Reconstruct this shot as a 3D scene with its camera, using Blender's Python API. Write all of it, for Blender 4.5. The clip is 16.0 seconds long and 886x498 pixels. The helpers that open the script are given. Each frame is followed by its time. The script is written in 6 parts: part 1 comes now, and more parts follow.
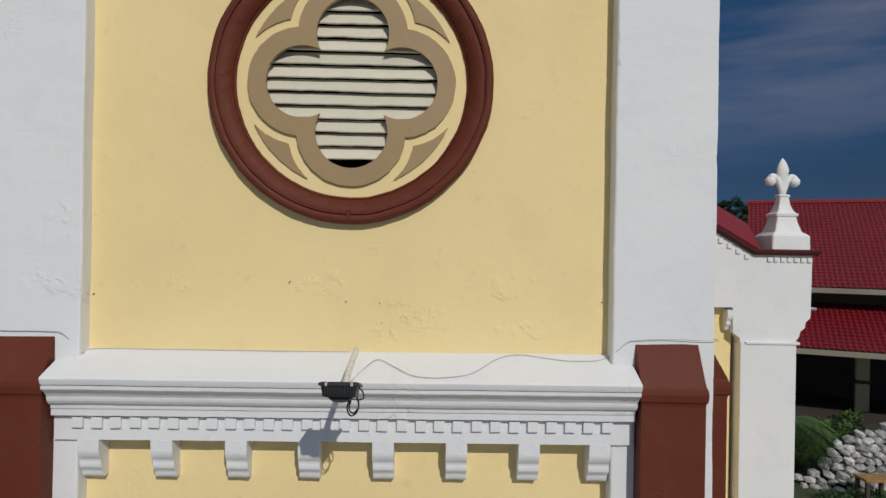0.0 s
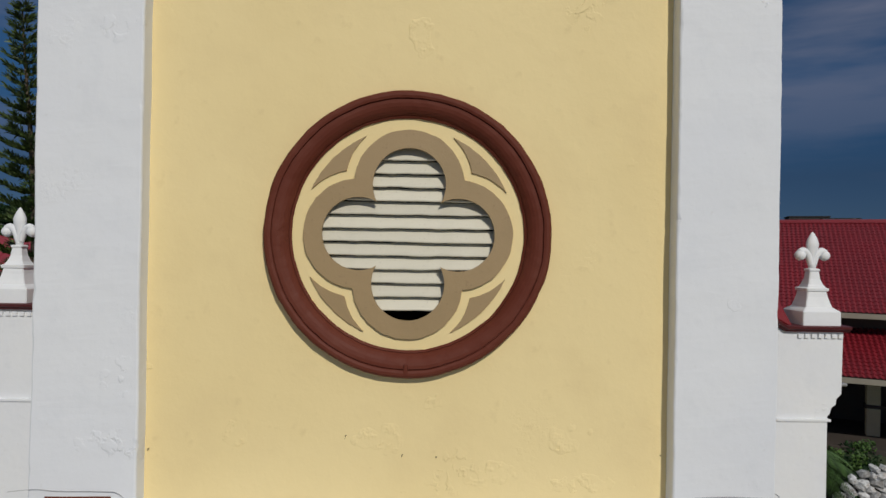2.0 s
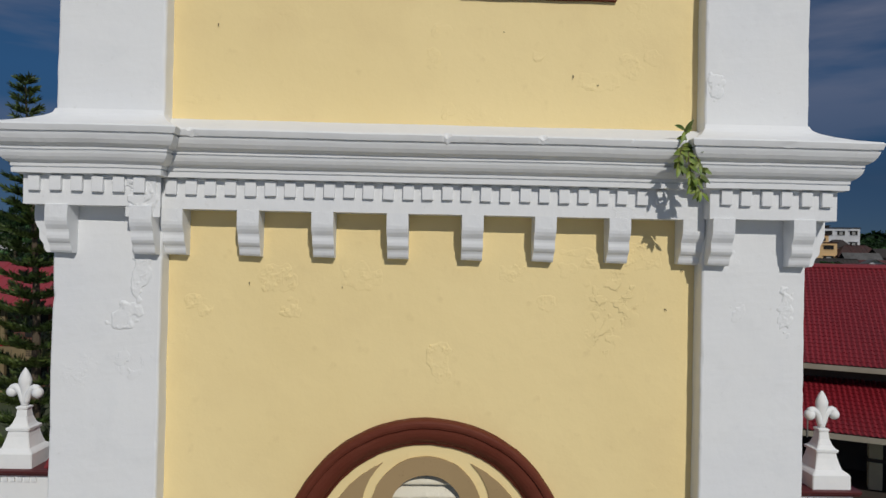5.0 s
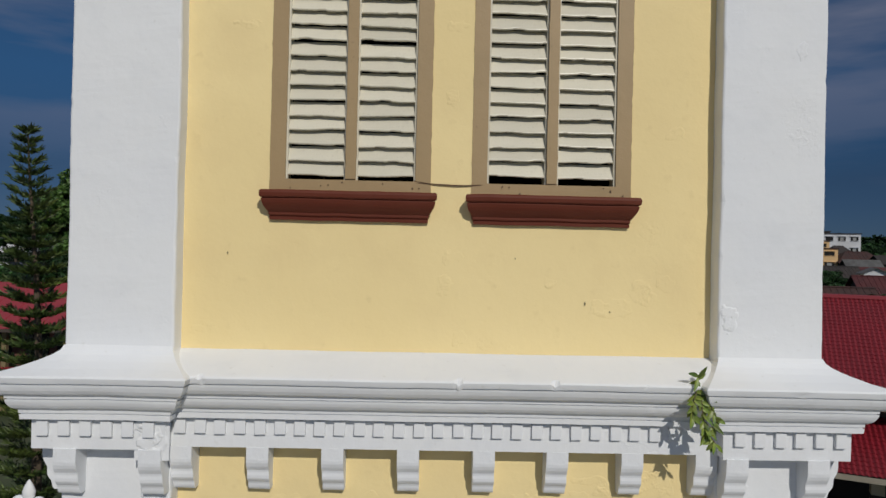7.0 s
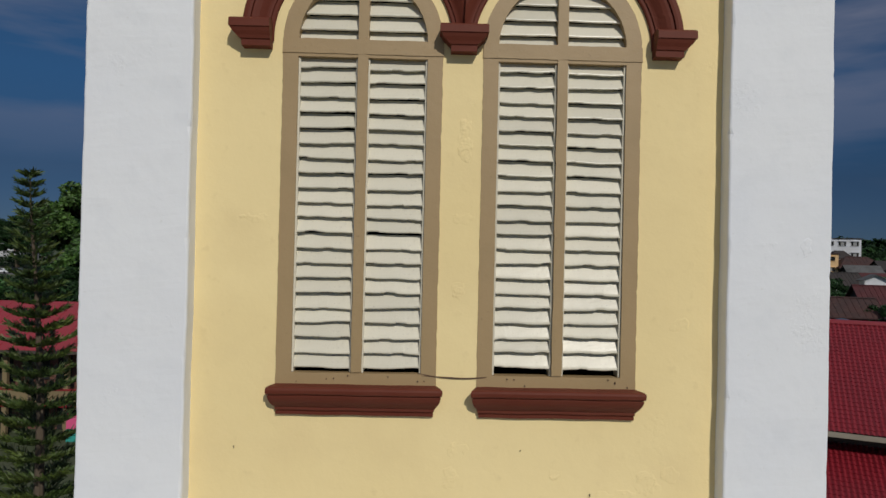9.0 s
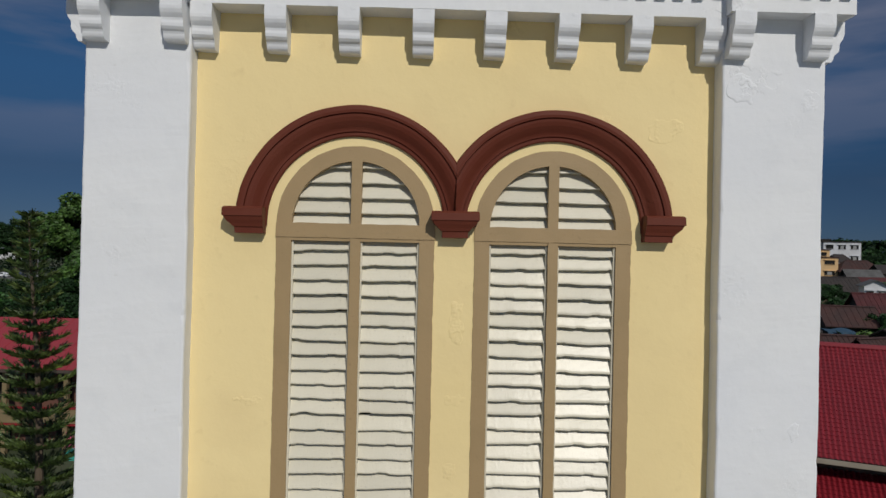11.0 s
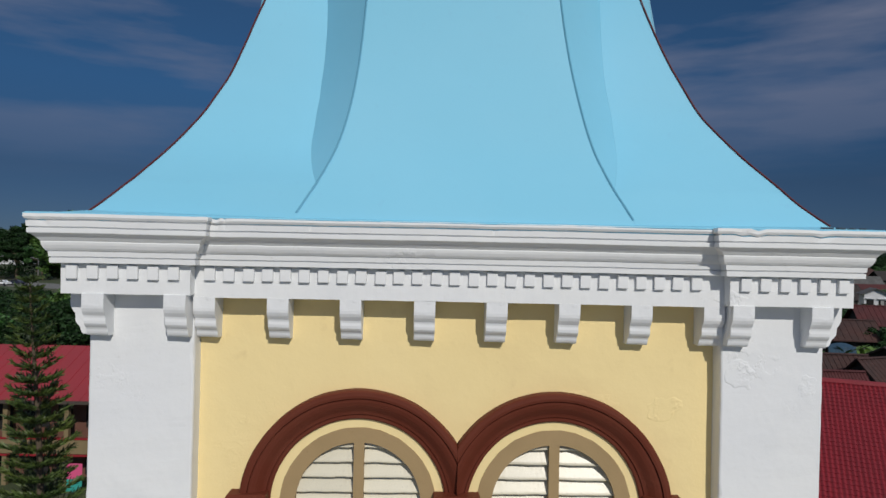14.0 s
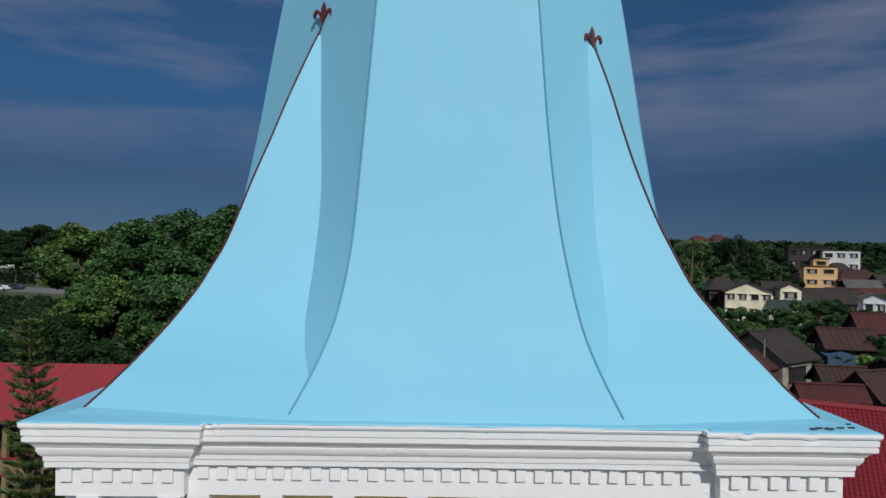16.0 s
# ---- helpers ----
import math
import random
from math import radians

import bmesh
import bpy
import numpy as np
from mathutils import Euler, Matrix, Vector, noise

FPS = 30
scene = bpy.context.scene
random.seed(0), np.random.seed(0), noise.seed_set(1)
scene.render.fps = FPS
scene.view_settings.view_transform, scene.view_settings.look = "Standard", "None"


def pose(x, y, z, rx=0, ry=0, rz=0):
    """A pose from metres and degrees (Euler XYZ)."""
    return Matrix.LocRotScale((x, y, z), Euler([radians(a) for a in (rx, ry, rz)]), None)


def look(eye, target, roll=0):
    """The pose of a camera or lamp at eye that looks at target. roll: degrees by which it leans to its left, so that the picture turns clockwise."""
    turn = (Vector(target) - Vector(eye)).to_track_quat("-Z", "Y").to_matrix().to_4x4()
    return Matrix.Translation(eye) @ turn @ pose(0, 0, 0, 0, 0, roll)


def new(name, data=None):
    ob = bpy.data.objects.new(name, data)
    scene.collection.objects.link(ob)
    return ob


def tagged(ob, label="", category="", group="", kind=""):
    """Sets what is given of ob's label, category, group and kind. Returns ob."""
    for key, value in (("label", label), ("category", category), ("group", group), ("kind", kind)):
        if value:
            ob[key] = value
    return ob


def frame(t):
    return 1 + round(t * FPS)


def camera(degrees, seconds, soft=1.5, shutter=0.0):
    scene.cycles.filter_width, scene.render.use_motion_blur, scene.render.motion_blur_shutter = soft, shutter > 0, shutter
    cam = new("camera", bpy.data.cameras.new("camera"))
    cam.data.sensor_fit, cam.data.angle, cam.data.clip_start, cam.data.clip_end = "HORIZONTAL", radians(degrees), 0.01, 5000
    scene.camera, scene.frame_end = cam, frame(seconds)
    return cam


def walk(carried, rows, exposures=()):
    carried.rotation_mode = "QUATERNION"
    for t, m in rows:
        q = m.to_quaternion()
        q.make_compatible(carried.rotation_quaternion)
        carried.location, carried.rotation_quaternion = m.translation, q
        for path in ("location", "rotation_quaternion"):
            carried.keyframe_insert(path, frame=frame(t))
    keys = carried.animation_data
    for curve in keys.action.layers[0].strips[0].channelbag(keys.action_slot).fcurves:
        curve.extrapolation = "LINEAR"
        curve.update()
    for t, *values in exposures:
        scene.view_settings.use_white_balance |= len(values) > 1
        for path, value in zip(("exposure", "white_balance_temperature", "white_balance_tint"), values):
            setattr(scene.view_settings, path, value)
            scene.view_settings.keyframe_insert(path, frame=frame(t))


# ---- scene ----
cam = camera(68.0, 16.0)
PATH = [
    (0, (0.533, -4.449, 7.684), (0.576, -2.449, 7.689), 1.0),
    (0.5, (0.518, -4.451, 8.007), (0.558, -2.451, 8.019), 0.9),
    (1, (0.415, -4.42, 8.251), (0.457, -2.42, 8.262), 0.9),
    (1.5, (0.271, -4.406, 8.477), (0.315, -2.406, 8.489), 0.8),
    (2, (0.129, -4.401, 8.728), (0.169, -2.402, 8.735), 1.0),
    (2.5, (0.061, -4.373, 9.036), (0.104, -2.373, 9.042), 1.0),
    (3, (0.085, -4.354, 9.406), (0.128, -2.355, 9.413), 1.1),
    (3.5, (0.075, -4.35, 9.786), (0.116, -2.35, 9.793), 1.2),
    (4, (0.011, -4.348, 10.164), (0.054, -2.349, 10.173), 1.1),
    (6.5, (-0.076, -4.379, 12.126), (-0.035, -2.379, 12.139), 1.3),
    (7, (-0.137, -4.334, 12.497), (-0.096, -2.335, 12.51), 1.3),
    (7.5, (-0.185, -4.333, 12.854), (-0.144, -2.333, 12.868), 1.3),
    (8, (-0.179, -4.329, 13.185), (-0.14, -2.329, 13.2), 1.3),
    (8.5, (-0.175, -4.339, 13.456), (-0.134, -2.34, 13.472), 1.2),
    (9, (-0.2, -4.359, 13.801), (-0.16, -2.36, 13.817), 1.3),
    (11.5, (-0.163, -4.433, 15.371), (-0.123, -2.434, 15.385), 1.3),
    (12, (-0.162, -4.453, 15.704), (-0.122, -2.453, 15.717), 1.3),
    (12.5, (-0.206, -4.473, 16.049), (-0.163, -2.474, 16.063), 1.2),
    (13, (-0.196, -4.46, 16.388), (-0.157, -2.461, 16.404), 1.2),
    (13.5, (-0.224, -4.468, 16.709), (-0.184, -2.469, 16.724), 1.2),
    (14, (-0.219, -4.475, 17.009), (-0.179, -2.476, 17.025), 1.2),
    (14.5, (-0.207, -4.487, 17.323), (-0.167, -2.488, 17.338), 1.2),
    (15, (-0.207, -4.499, 17.649), (-0.166, -2.5, 17.665), 1.1),
    (15.5, (-0.205, -4.52, 17.982), (-0.165, -2.52, 17.999), 1.1),
    (16, (-0.194, -4.519, 18.339), (-0.153, -2.519, 18.354), 1.1),
]
walk(cam, [(t, look(eye, target, roll)) for t, eye, target, roll in PATH], [(0, -0.1), (9, -0.08), (11.5, -0.02), (12.5, 0.03), (14, 0.12), (15, 0.18), (16, 0.24)])


# ---- light ----
SUN_FROM = Vector((0.33, -1.0, 0.72)).normalized()      # towards the sun
sun_el = math.asin(SUN_FROM.z)
sun_az = math.atan2(SUN_FROM.x, SUN_FROM.y)
world = bpy.data.worlds.new("sky")
scene.world = world
world.use_nodes = True
wn, wl = world.node_tree.nodes, world.node_tree.links
wn.clear()
sky = wn.new("ShaderNodeTexSky")
sky.sky_type = "NISHITA"
sky.sun_disc = False
sky.sun_elevation, sky.sun_rotation = sun_el, sun_az
sky.air_density, sky.dust_density, sky.ozone_density = 0.7, 0.05, 5.0
# streaks of thin high cloud
geo = wn.new("ShaderNodeTexCoord")
stretch = wn.new("ShaderNodeMapping")
stretch.inputs["Scale"].default_value = (1.6, 1.6, 9.0)
streak = wn.new("ShaderNodeTexNoise")
streak.inputs["Scale"].default_value, streak.inputs["Detail"].default_value = 1.7, 6.0
ramp = wn.new("ShaderNodeValToRGB")
ramp.color_ramp.elements[0].position, ramp.color_ramp.elements[1].position = 0.42, 0.62
cloud = wn.new("ShaderNodeMixRGB")
cloud.inputs[2].default_value = (2.75, 3.1, 4.5, 1)
amount = wn.new("ShaderNodeMath")
amount.operation = "MULTIPLY"
amount.inputs[1].default_value = 0.72
# bright cover overhead, out of view, added as fill light for the shadows
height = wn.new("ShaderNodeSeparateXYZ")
fill_mask = wn.new("ShaderNodeMapRange")
fill_mask.interpolation_type = "SMOOTHSTEP"
fill_mask.inputs["From Min"].default_value, fill_mask.inputs["From Max"].default_value = 0.42, 0.85
fill_mask.inputs["To Max"].default_value = 0.8
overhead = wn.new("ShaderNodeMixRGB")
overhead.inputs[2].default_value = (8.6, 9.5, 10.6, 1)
tint = wn.new("ShaderNodeMixRGB")
tint.blend_type = "MULTIPLY"
tint.inputs[0].default_value = 1.0
# hazy and dim at the horizon, clear teal blue above
grade = wn.new("ShaderNodeValToRGB")
grade.color_ramp.elements[0].position, grade.color_ramp.elements[0].color = 0.027, (0.19, 0.245, 0.35, 1)
grade.color_ramp.elements[1].position, grade.color_ramp.elements[1].color = 0.527, (0.50, 0.56, 0.72, 1)
for place, colour in ((0.107, (0.225, 0.29, 0.36, 1)), (0.227, (0.335, 0.56, 0.665, 1)), (0.367, (0.47, 0.71, 0.79, 1))):
    step = grade.color_ramp.elements.new(place)
    step.color = colour
# paler sky on the sun's side, out of view, added to lift shaded fronts
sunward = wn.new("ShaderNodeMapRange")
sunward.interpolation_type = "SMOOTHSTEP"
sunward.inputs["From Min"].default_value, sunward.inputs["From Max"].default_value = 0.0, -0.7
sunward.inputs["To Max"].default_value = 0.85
front_fill = wn.new("ShaderNodeMixRGB")
front_fill.inputs[2].default_value = (0.62, 0.72, 0.86, 1)
back = wn.new("ShaderNodeBackground")
back.inputs["Strength"].default_value = 0.05
wout = wn.new("ShaderNodeOutputWorld")
wl.new(geo.outputs["Generated"], stretch.inputs["Vector"])
wl.new(stretch.outputs[0], streak.inputs["Vector"])
wl.new(streak.outputs[0], ramp.inputs[0])
wl.new(ramp.outputs[0], amount.inputs[0])
low = wn.new("ShaderNodeMapRange")
low.inputs["From Min"].default_value, low.inputs["From Max"].default_value = 0.085, 0.26
masked = wn.new("ShaderNodeMath")
masked.operation = "MULTIPLY"
wl.new(height.outputs["Z"], low.inputs[0])
wl.new(amount.outputs[0], masked.inputs[0])
wl.new(low.outputs[0], masked.inputs[1])
wl.new(masked.outputs[0], cloud.inputs[0])
wl.new(sky.outputs[0], tint.inputs[1])
wl.new(height.outputs["Z"], grade.inputs[0])
wl.new(height.outputs["Y"], sunward.inputs[0])
wl.new(sunward.outputs[0], front_fill.inputs[0])
wl.new(grade.outputs[0], front_fill.inputs[1])
wl.new(front_fill.outputs[0], tint.inputs[2])
wl.new(tint.outputs[0], cloud.inputs[1])
wl.new(geo.outputs["Generated"], height.inputs[0])
wl.new(height.outputs["Z"], fill_mask.inputs[0])
wl.new(fill_mask.outputs[0], overhead.inputs[0])
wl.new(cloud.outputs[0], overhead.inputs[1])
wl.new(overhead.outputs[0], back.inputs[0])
wl.new(back.outputs[0], wout.inputs[0])

sun = new("sun", bpy.data.lights.new("sun", "SUN"))
sun.data.energy, sun.data.angle, sun.data.color = 2.45, radians(0.55), (1.0, 0.955, 0.885)
sun.matrix_world = look(SUN_FROM * 60, (0, 0, 0))


# ---- materials ----
def material(name, colour, rough=0.6, metal=0.0, spec=0.5, patches=(), bumps=(), vary=0.0, island=0.0, coat=0.0, flaking=()):
    """A painted or natural surface. patches: (scale, low, high, colour, amount, detail) noise stains laid over the base colour;
    bumps: (scale, detail, strength in metres); vary: change of value from object to object; island: from piece to piece."""
    m = bpy.data.materials.new(name)
    m.use_nodes = True
    n, l = m.node_tree.nodes, m.node_tree.links
    b = n["Principled BSDF"]
    b.inputs["Roughness"].default_value, b.inputs["Metallic"].default_value = rough, metal
    b.inputs["Specular IOR Level"].default_value = spec
    b.inputs["Coat Weight"].default_value = coat
    co = n.new("ShaderNodeTexCoord")
    base = n.new("ShaderNodeRGB")
    base.outputs[0].default_value = (*colour, 1)
    out = base.outputs[0]
    for scale, low, high, tint, amount, detail in patches:
        tx = n.new("ShaderNodeTexNoise")
        tx.inputs["Scale"].default_value, tx.inputs["Detail"].default_value = scale, detail
        rp = n.new("ShaderNodeMapRange")
        rp.inputs["From Min"].default_value, rp.inputs["From Max"].default_value = low, high
        rp.inputs["To Max"].default_value = amount
        mx = n.new("ShaderNodeMixRGB")
        mx.inputs[2].default_value = (*tint, 1)
        l.new(co.outputs["Object"], tx.inputs["Vector"])
        l.new(tx.outputs[0], rp.inputs[0])
        l.new(rp.outputs[0], mx.inputs[0])
        l.new(out, mx.inputs[1])
        out = mx.outputs[0]
    for source, span in ((("ShaderNodeObjectInfo", "Random"), vary), (("ShaderNodeNewGeometry", "Random Per Island"), island)):
        if span:
            nd = n.new(source[0])
            rp = n.new("ShaderNodeMapRange")
            rp.inputs["To Min"].default_value, rp.inputs["To Max"].default_value = 1 - span, 1 + span
            hv = n.new("ShaderNodeHueSaturation")
            l.new(nd.outputs[source[1]], rp.inputs[0])
            l.new(rp.outputs[0], hv.inputs["Value"])
            l.new(out, hv.inputs["Color"])
            out = hv.outputs[0]
    l.new(out, b.inputs["Base Color"])
    normal = None
    for scale, detail, height in bumps:
        tx = n.new("ShaderNodeTexNoise")
        tx.inputs["Scale"].default_value, tx.inputs["Detail"].default_value = scale, detail
        bp = n.new("ShaderNodeBump")
        bp.inputs["Distance"].default_value, bp.inputs["Strength"].default_value = height, 1.0
        l.new(co.outputs["Object"], tx.inputs["Vector"])
        l.new(tx.outputs[0], bp.inputs["Height"])
        if normal:
            l.new(normal, bp.inputs["Normal"])
        normal = bp.outputs[0]
    for where, low, high, scale, height in flaking:
        # rough flaking spots: fine relief only where a broad noise is high
        mask = n.new("ShaderNodeTexNoise")
        mask.inputs["Scale"].default_value, mask.inputs["Detail"].default_value = where, 3.0
        rp = n.new("ShaderNodeMapRange")
        rp.inputs["From Min"].default_value, rp.inputs["From Max"].default_value = low, high
        fine = n.new("ShaderNodeTexNoise")
        fine.inputs["Scale"].default_value, fine.inputs["Detail"].default_value = scale, 6.0
        step = n.new("ShaderNodeMapRange")
        step.inputs["From Min"].default_value, step.inputs["From Max"].default_value = 0.50, 0.56
        mul = n.new("ShaderNodeMath")
        mul.operation = "MULTIPLY"
        bp = n.new("ShaderNodeBump")
        bp.inputs["Distance"].default_value = height
        l.new(co.outputs["Object"], mask.inputs["Vector"])
        l.new(co.outputs["Object"], fine.inputs["Vector"])
        l.new(mask.outputs[0], rp.inputs[0])
        l.new(fine.outputs[0], step.inputs[0])
        l.new(rp.outputs[0], mul.inputs[0])
        l.new(step.outputs[0], mul.inputs[1])
        l.new(mul.outputs[0], bp.inputs["Height"])
        if normal:
            l.new(normal, bp.inputs["Normal"])
        normal = bp.outputs[0]
    if normal:
        l.new(normal, b.inputs["Normal"])
    return m


WHITE = material("white_limewash", (0.76, 0.772, 0.778), 0.75, patches=((0.9, 0.45, 0.8, (0.68, 0.705, 0.755), 0.5, 5), (4, 0.55, 0.75, (0.66, 0.68, 0.7), 0.4, 6), (25, 0.66, 0.8, (0.55, 0.54, 0.5), 0.4, 5)),
                 bumps=((1.6, 3, 0.012), (11, 4, 0.003), (120, 3, 0.0005)), flaking=((1.3, 0.64, 0.72, 11, 0.004), (1.9, 0.62, 0.74, 26, 0.0012)))
YELLOW = material("yellow_limewash", (0.855, 0.69, 0.35), 0.8, patches=((0.6, 0.42, 0.7, (0.795, 0.63, 0.305), 0.7, 3), (2.3, 0.5, 0.75, (0.77, 0.605, 0.305), 0.5, 5), (9, 0.64, 0.8, (0.66, 0.5, 0.24), 0.4, 6)),
                  bumps=((1.2, 3, 0.014), (9, 5, 0.004), (80, 4, 0.0006)), flaking=((1.2, 0.66, 0.74, 13, 0.004), (1.7, 0.62, 0.76, 24, 0.0012)))
BROWN = material("oxide_brown_paint", (0.119, 0.0262, 0.0136), 0.6, spec=0.2, patches=((3, 0.4, 0.7, (0.135, 0.036, 0.02), 0.7, 6), (30, 0.6, 0.8, (0.08, 0.02, 0.012), 0.5, 4)),
                 bumps=((4, 3, 0.003), (60, 4, 0.0006)), flaking=((3.0, 0.62, 0.74, 30, 0.0015),))
TAN = material("tan_paint", (0.355, 0.246, 0.12), 0.55, patches=((4, 0.45, 0.75, (0.305, 0.215, 0.103), 0.6, 5), (40, 0.66, 0.75, (0.2, 0.13, 0.07), 0.5, 3)),
               bumps=((20, 5, 0.002), (80, 3, 0.0006)))
CREAM = material("cream_gloss_paint", (0.65, 0.61, 0.485), 0.33, spec=0.4, patches=((6, 0.5, 0.8, (0.58, 0.545, 0.43), 0.6, 6), (60, 0.64, 0.76, (0.36, 0.32, 0.26), 0.6, 4)),
                 bumps=((10, 4, 0.002), (60, 5, 0.0008), (160, 3, 0.0003)), vary=0.08)
BLUE = material("sky_blue_roof_paint", (0.205, 0.525, 0.70), 0.6, spec=0.3, patches=((0.8, 0.4, 0.75, (0.235, 0.55, 0.725), 0.6, 4), (14, 0.62, 0.8, (0.20, 0.45, 0.64), 0.3, 6)),
                bumps=((0.9, 2, 0.008), (60, 3, 0.0004)))
BLUE_SEAM = material("deep_blue_seam_paint", (0.10, 0.32, 0.46), 0.5, bumps=((40, 3, 0.001),))
RED_TRIM = material("dark_red_trim_paint", (0.085, 0.012, 0.014), 0.5, bumps=((25, 4, 0.002),))
# near-black paint for the unlit depth behind louvres, windows and doorways
DARK = material("painted_dark_interior", (0.012, 0.011, 0.01), 0.9)
BLACK = material("black_plastic", (0.012, 0.013, 0.015), 0.4, bumps=((40, 3, 0.001),))


# ---- building helpers ----
def part(name, bm, mat, parent=None, label="", smooth=False):
    """Links a bmesh as one mesh object, under parent where there is one."""
    me = bpy.data.meshes.new(name)
    bmesh.ops.recalc_face_normals(bm, faces=bm.faces)
    bm.to_mesh(me)
    bm.free()
    me.materials.append(mat)
    if smooth:
        me.shade_smooth()
    ob = new(name, me)
    if parent:
        ob.parent = parent
    if label:
        ob["label"] = label
    return ob


def shared(name, ob, parent, m):
    """Another object on ob's mesh, under parent, at the pose m."""
    o = new(name, ob.data)
    o.parent, o.matrix_basis = parent, m
    return o


def ground_height(y, x=0.0):
    """Height of the ground, which climbs gently behind the church, a little more to the east."""
    return (0.03 + 0.003 * min(max(x / 30, -1), 1)) * max(y, 0.0)


def thing(name, label, category, at=(0, 0, 0), group="", kind=""):
    e = new(name)
    e.location = (at[0], at[1], at[2] + (ground_height(at[1], at[0]) if at[1] > 10 else 0))
    return tagged(e, label, category, group, kind)


def box(bm, x0, x1, y0, y1, z0, z1, bevel=0.0, cuts=0):
    made = bmesh.ops.create_cube(bm, size=1, matrix=Matrix.Translation(((x0 + x1) / 2, (y0 + y1) / 2, (z0 + z1) / 2)) @ Matrix.Diagonal((x1 - x0, y1 - y0, z1 - z0, 1)))
    if bevel:
        es = list({e for v in made["verts"] for e in v.link_edges})
        bmesh.ops.bevel(bm, geom=es, offset=bevel, segments=2, affect="EDGES", profile=0.6)


def loft(bm, rings, cap=True, closed=True):
    """Skin over rings of equally many points."""
    vs = [[bm.verts.new(p) for p in r] for r in rings]
    n = len(vs[0])
    for a, b in zip(vs, vs[1:]):
        for i in range(n if closed else n - 1):
            j = (i + 1) % n
            bm.faces.new((a[i], a[j], b[j], b[i]))
    if cap and closed:
        bm.faces.new(vs[0][::-1])
        bm.faces.new(vs[-1])
    return vs


def uneven(bm, amount, scale, seed=0.0):
    """Hand-trowelled unevenness: moves the corners by a smooth noise."""
    for v in bm.verts:
        v.co += amount * noise.noise_vector(v.co * scale + Vector((seed, 3.1 * seed, 1.7)))


def plate(bm, loops, y0, y1):
    """A plate in the x-z plane between y0 (front) and y1, bounded by loops of (x, z), the further ones being holes."""
    edges = []
    for lp in loops:
        vs = [bm.verts.new((x, y0, z)) for x, z in lp]
        edges += [bm.edges.new((vs[i], vs[(i + 1) % len(vs)])) for i in range(len(vs))]
    fill = bmesh.ops.triangle_fill(bm, use_beauty=True, use_dissolve=False, edges=edges)
    faces = [g for g in fill["geom"] if isinstance(g, bmesh.types.BMFace)]
    back = bmesh.ops.extrude_face_region(bm, geom=faces)
    bmesh.ops.translate(bm, vec=(0, y1 - y0, 0), verts=[g for g in back["geom"] if isinstance(g, bmesh.types.BMVert)])


def arc(cx, cz, r, a0, a1, n):
    return [(cx + r * math.cos(radians(a0 + (a1 - a0) * i / n)), cz + r * math.sin(radians(a0 + (a1 - a0) * i / n))) for i in range(n + 1)]


def ragged(loop, step, amount, seed):
    """The loop with more points along it, each put a little off the line."""
    rnd, out = random.Random(seed), []
    for (xa, za), (xb, zb) in zip(loop, loop[1:] + loop[:1]):
        n = max(1, int(math.hypot(xb - xa, zb - za) / step))
        for i in range(n):
            g = amount * (rnd.random() - 0.5) * (2.2 if rnd.random() < 0.08 else 1)
            out.append((xa + (xb - xa) * i / n + g, za + (zb - za) * i / n + amount * (rnd.random() - 0.5)))
    return out


def turned(ob, k):
    """ob's place on the tower's side k (quarter turns round the tower's axis)."""
    return Matrix.Translation((0, AXIS, 0)) @ Matrix.Rotation(k * math.pi / 2, 4, "Z") @ Matrix.Translation((0, -AXIS, 0))


# ---- the bell tower ----
AXIS, HALF, INNER, RECESS = 2.5, 2.5, 1.795, 0.13
tower = thing("bell_tower", "yellow and white limewashed church bell tower under a sky-blue spire", "tower")

# walls: four sides, the front with its openings
WIN_X, WIN_Z, WIN_R, ROSE = 0.684, 15.245, 0.545, (-0.02, 8.84)


def wall_front(z0, z1, holes):
    bm = bmesh.new()
    plate(bm, [[(-INNER - 0.1, z0), (INNER + 0.1, z0), (INNER + 0.1, z1), (-INNER - 0.1, z1)]] + holes, RECESS, RECESS + 0.35)
    return bm


rose_hole = arc(*ROSE, 0.80, 0, 357, 119)
part("wall", wall_front(-0.3, 11.6, [rose_hole]), YELLOW, tower, "yellow limewashed plaster wall panel")
arch_holes = [[(s * WIN_X - WIN_R + 0.02, 12.90)] + [(s * WIN_X + WIN_R - 0.02, 12.90)] + arc(s * WIN_X, WIN_Z, WIN_R - 0.02, 0, 180, 36) for s in (-1, 1)]
part("wall", wall_front(11.6, 17.1, arch_holes), YELLOW, tower, "yellow limewashed plaster wall panel")
for k in (1, 2, 3):
    bm = bmesh.new()
    box(bm, -INNER - 0.1, INNER + 0.1, RECESS, RECESS + 0.35, -0.3, 17.1)
    bmesh.ops.transform(bm, matrix=turned(None, k), verts=bm.verts)
    part("wall", bm, YELLOW, tower)
# added black sheet: paints the darkness seen between the slats
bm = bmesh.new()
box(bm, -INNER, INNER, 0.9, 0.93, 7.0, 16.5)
part("inner_partition", bm, DARK, tower, "near-black sheet standing in for the unlit inside of the tower")

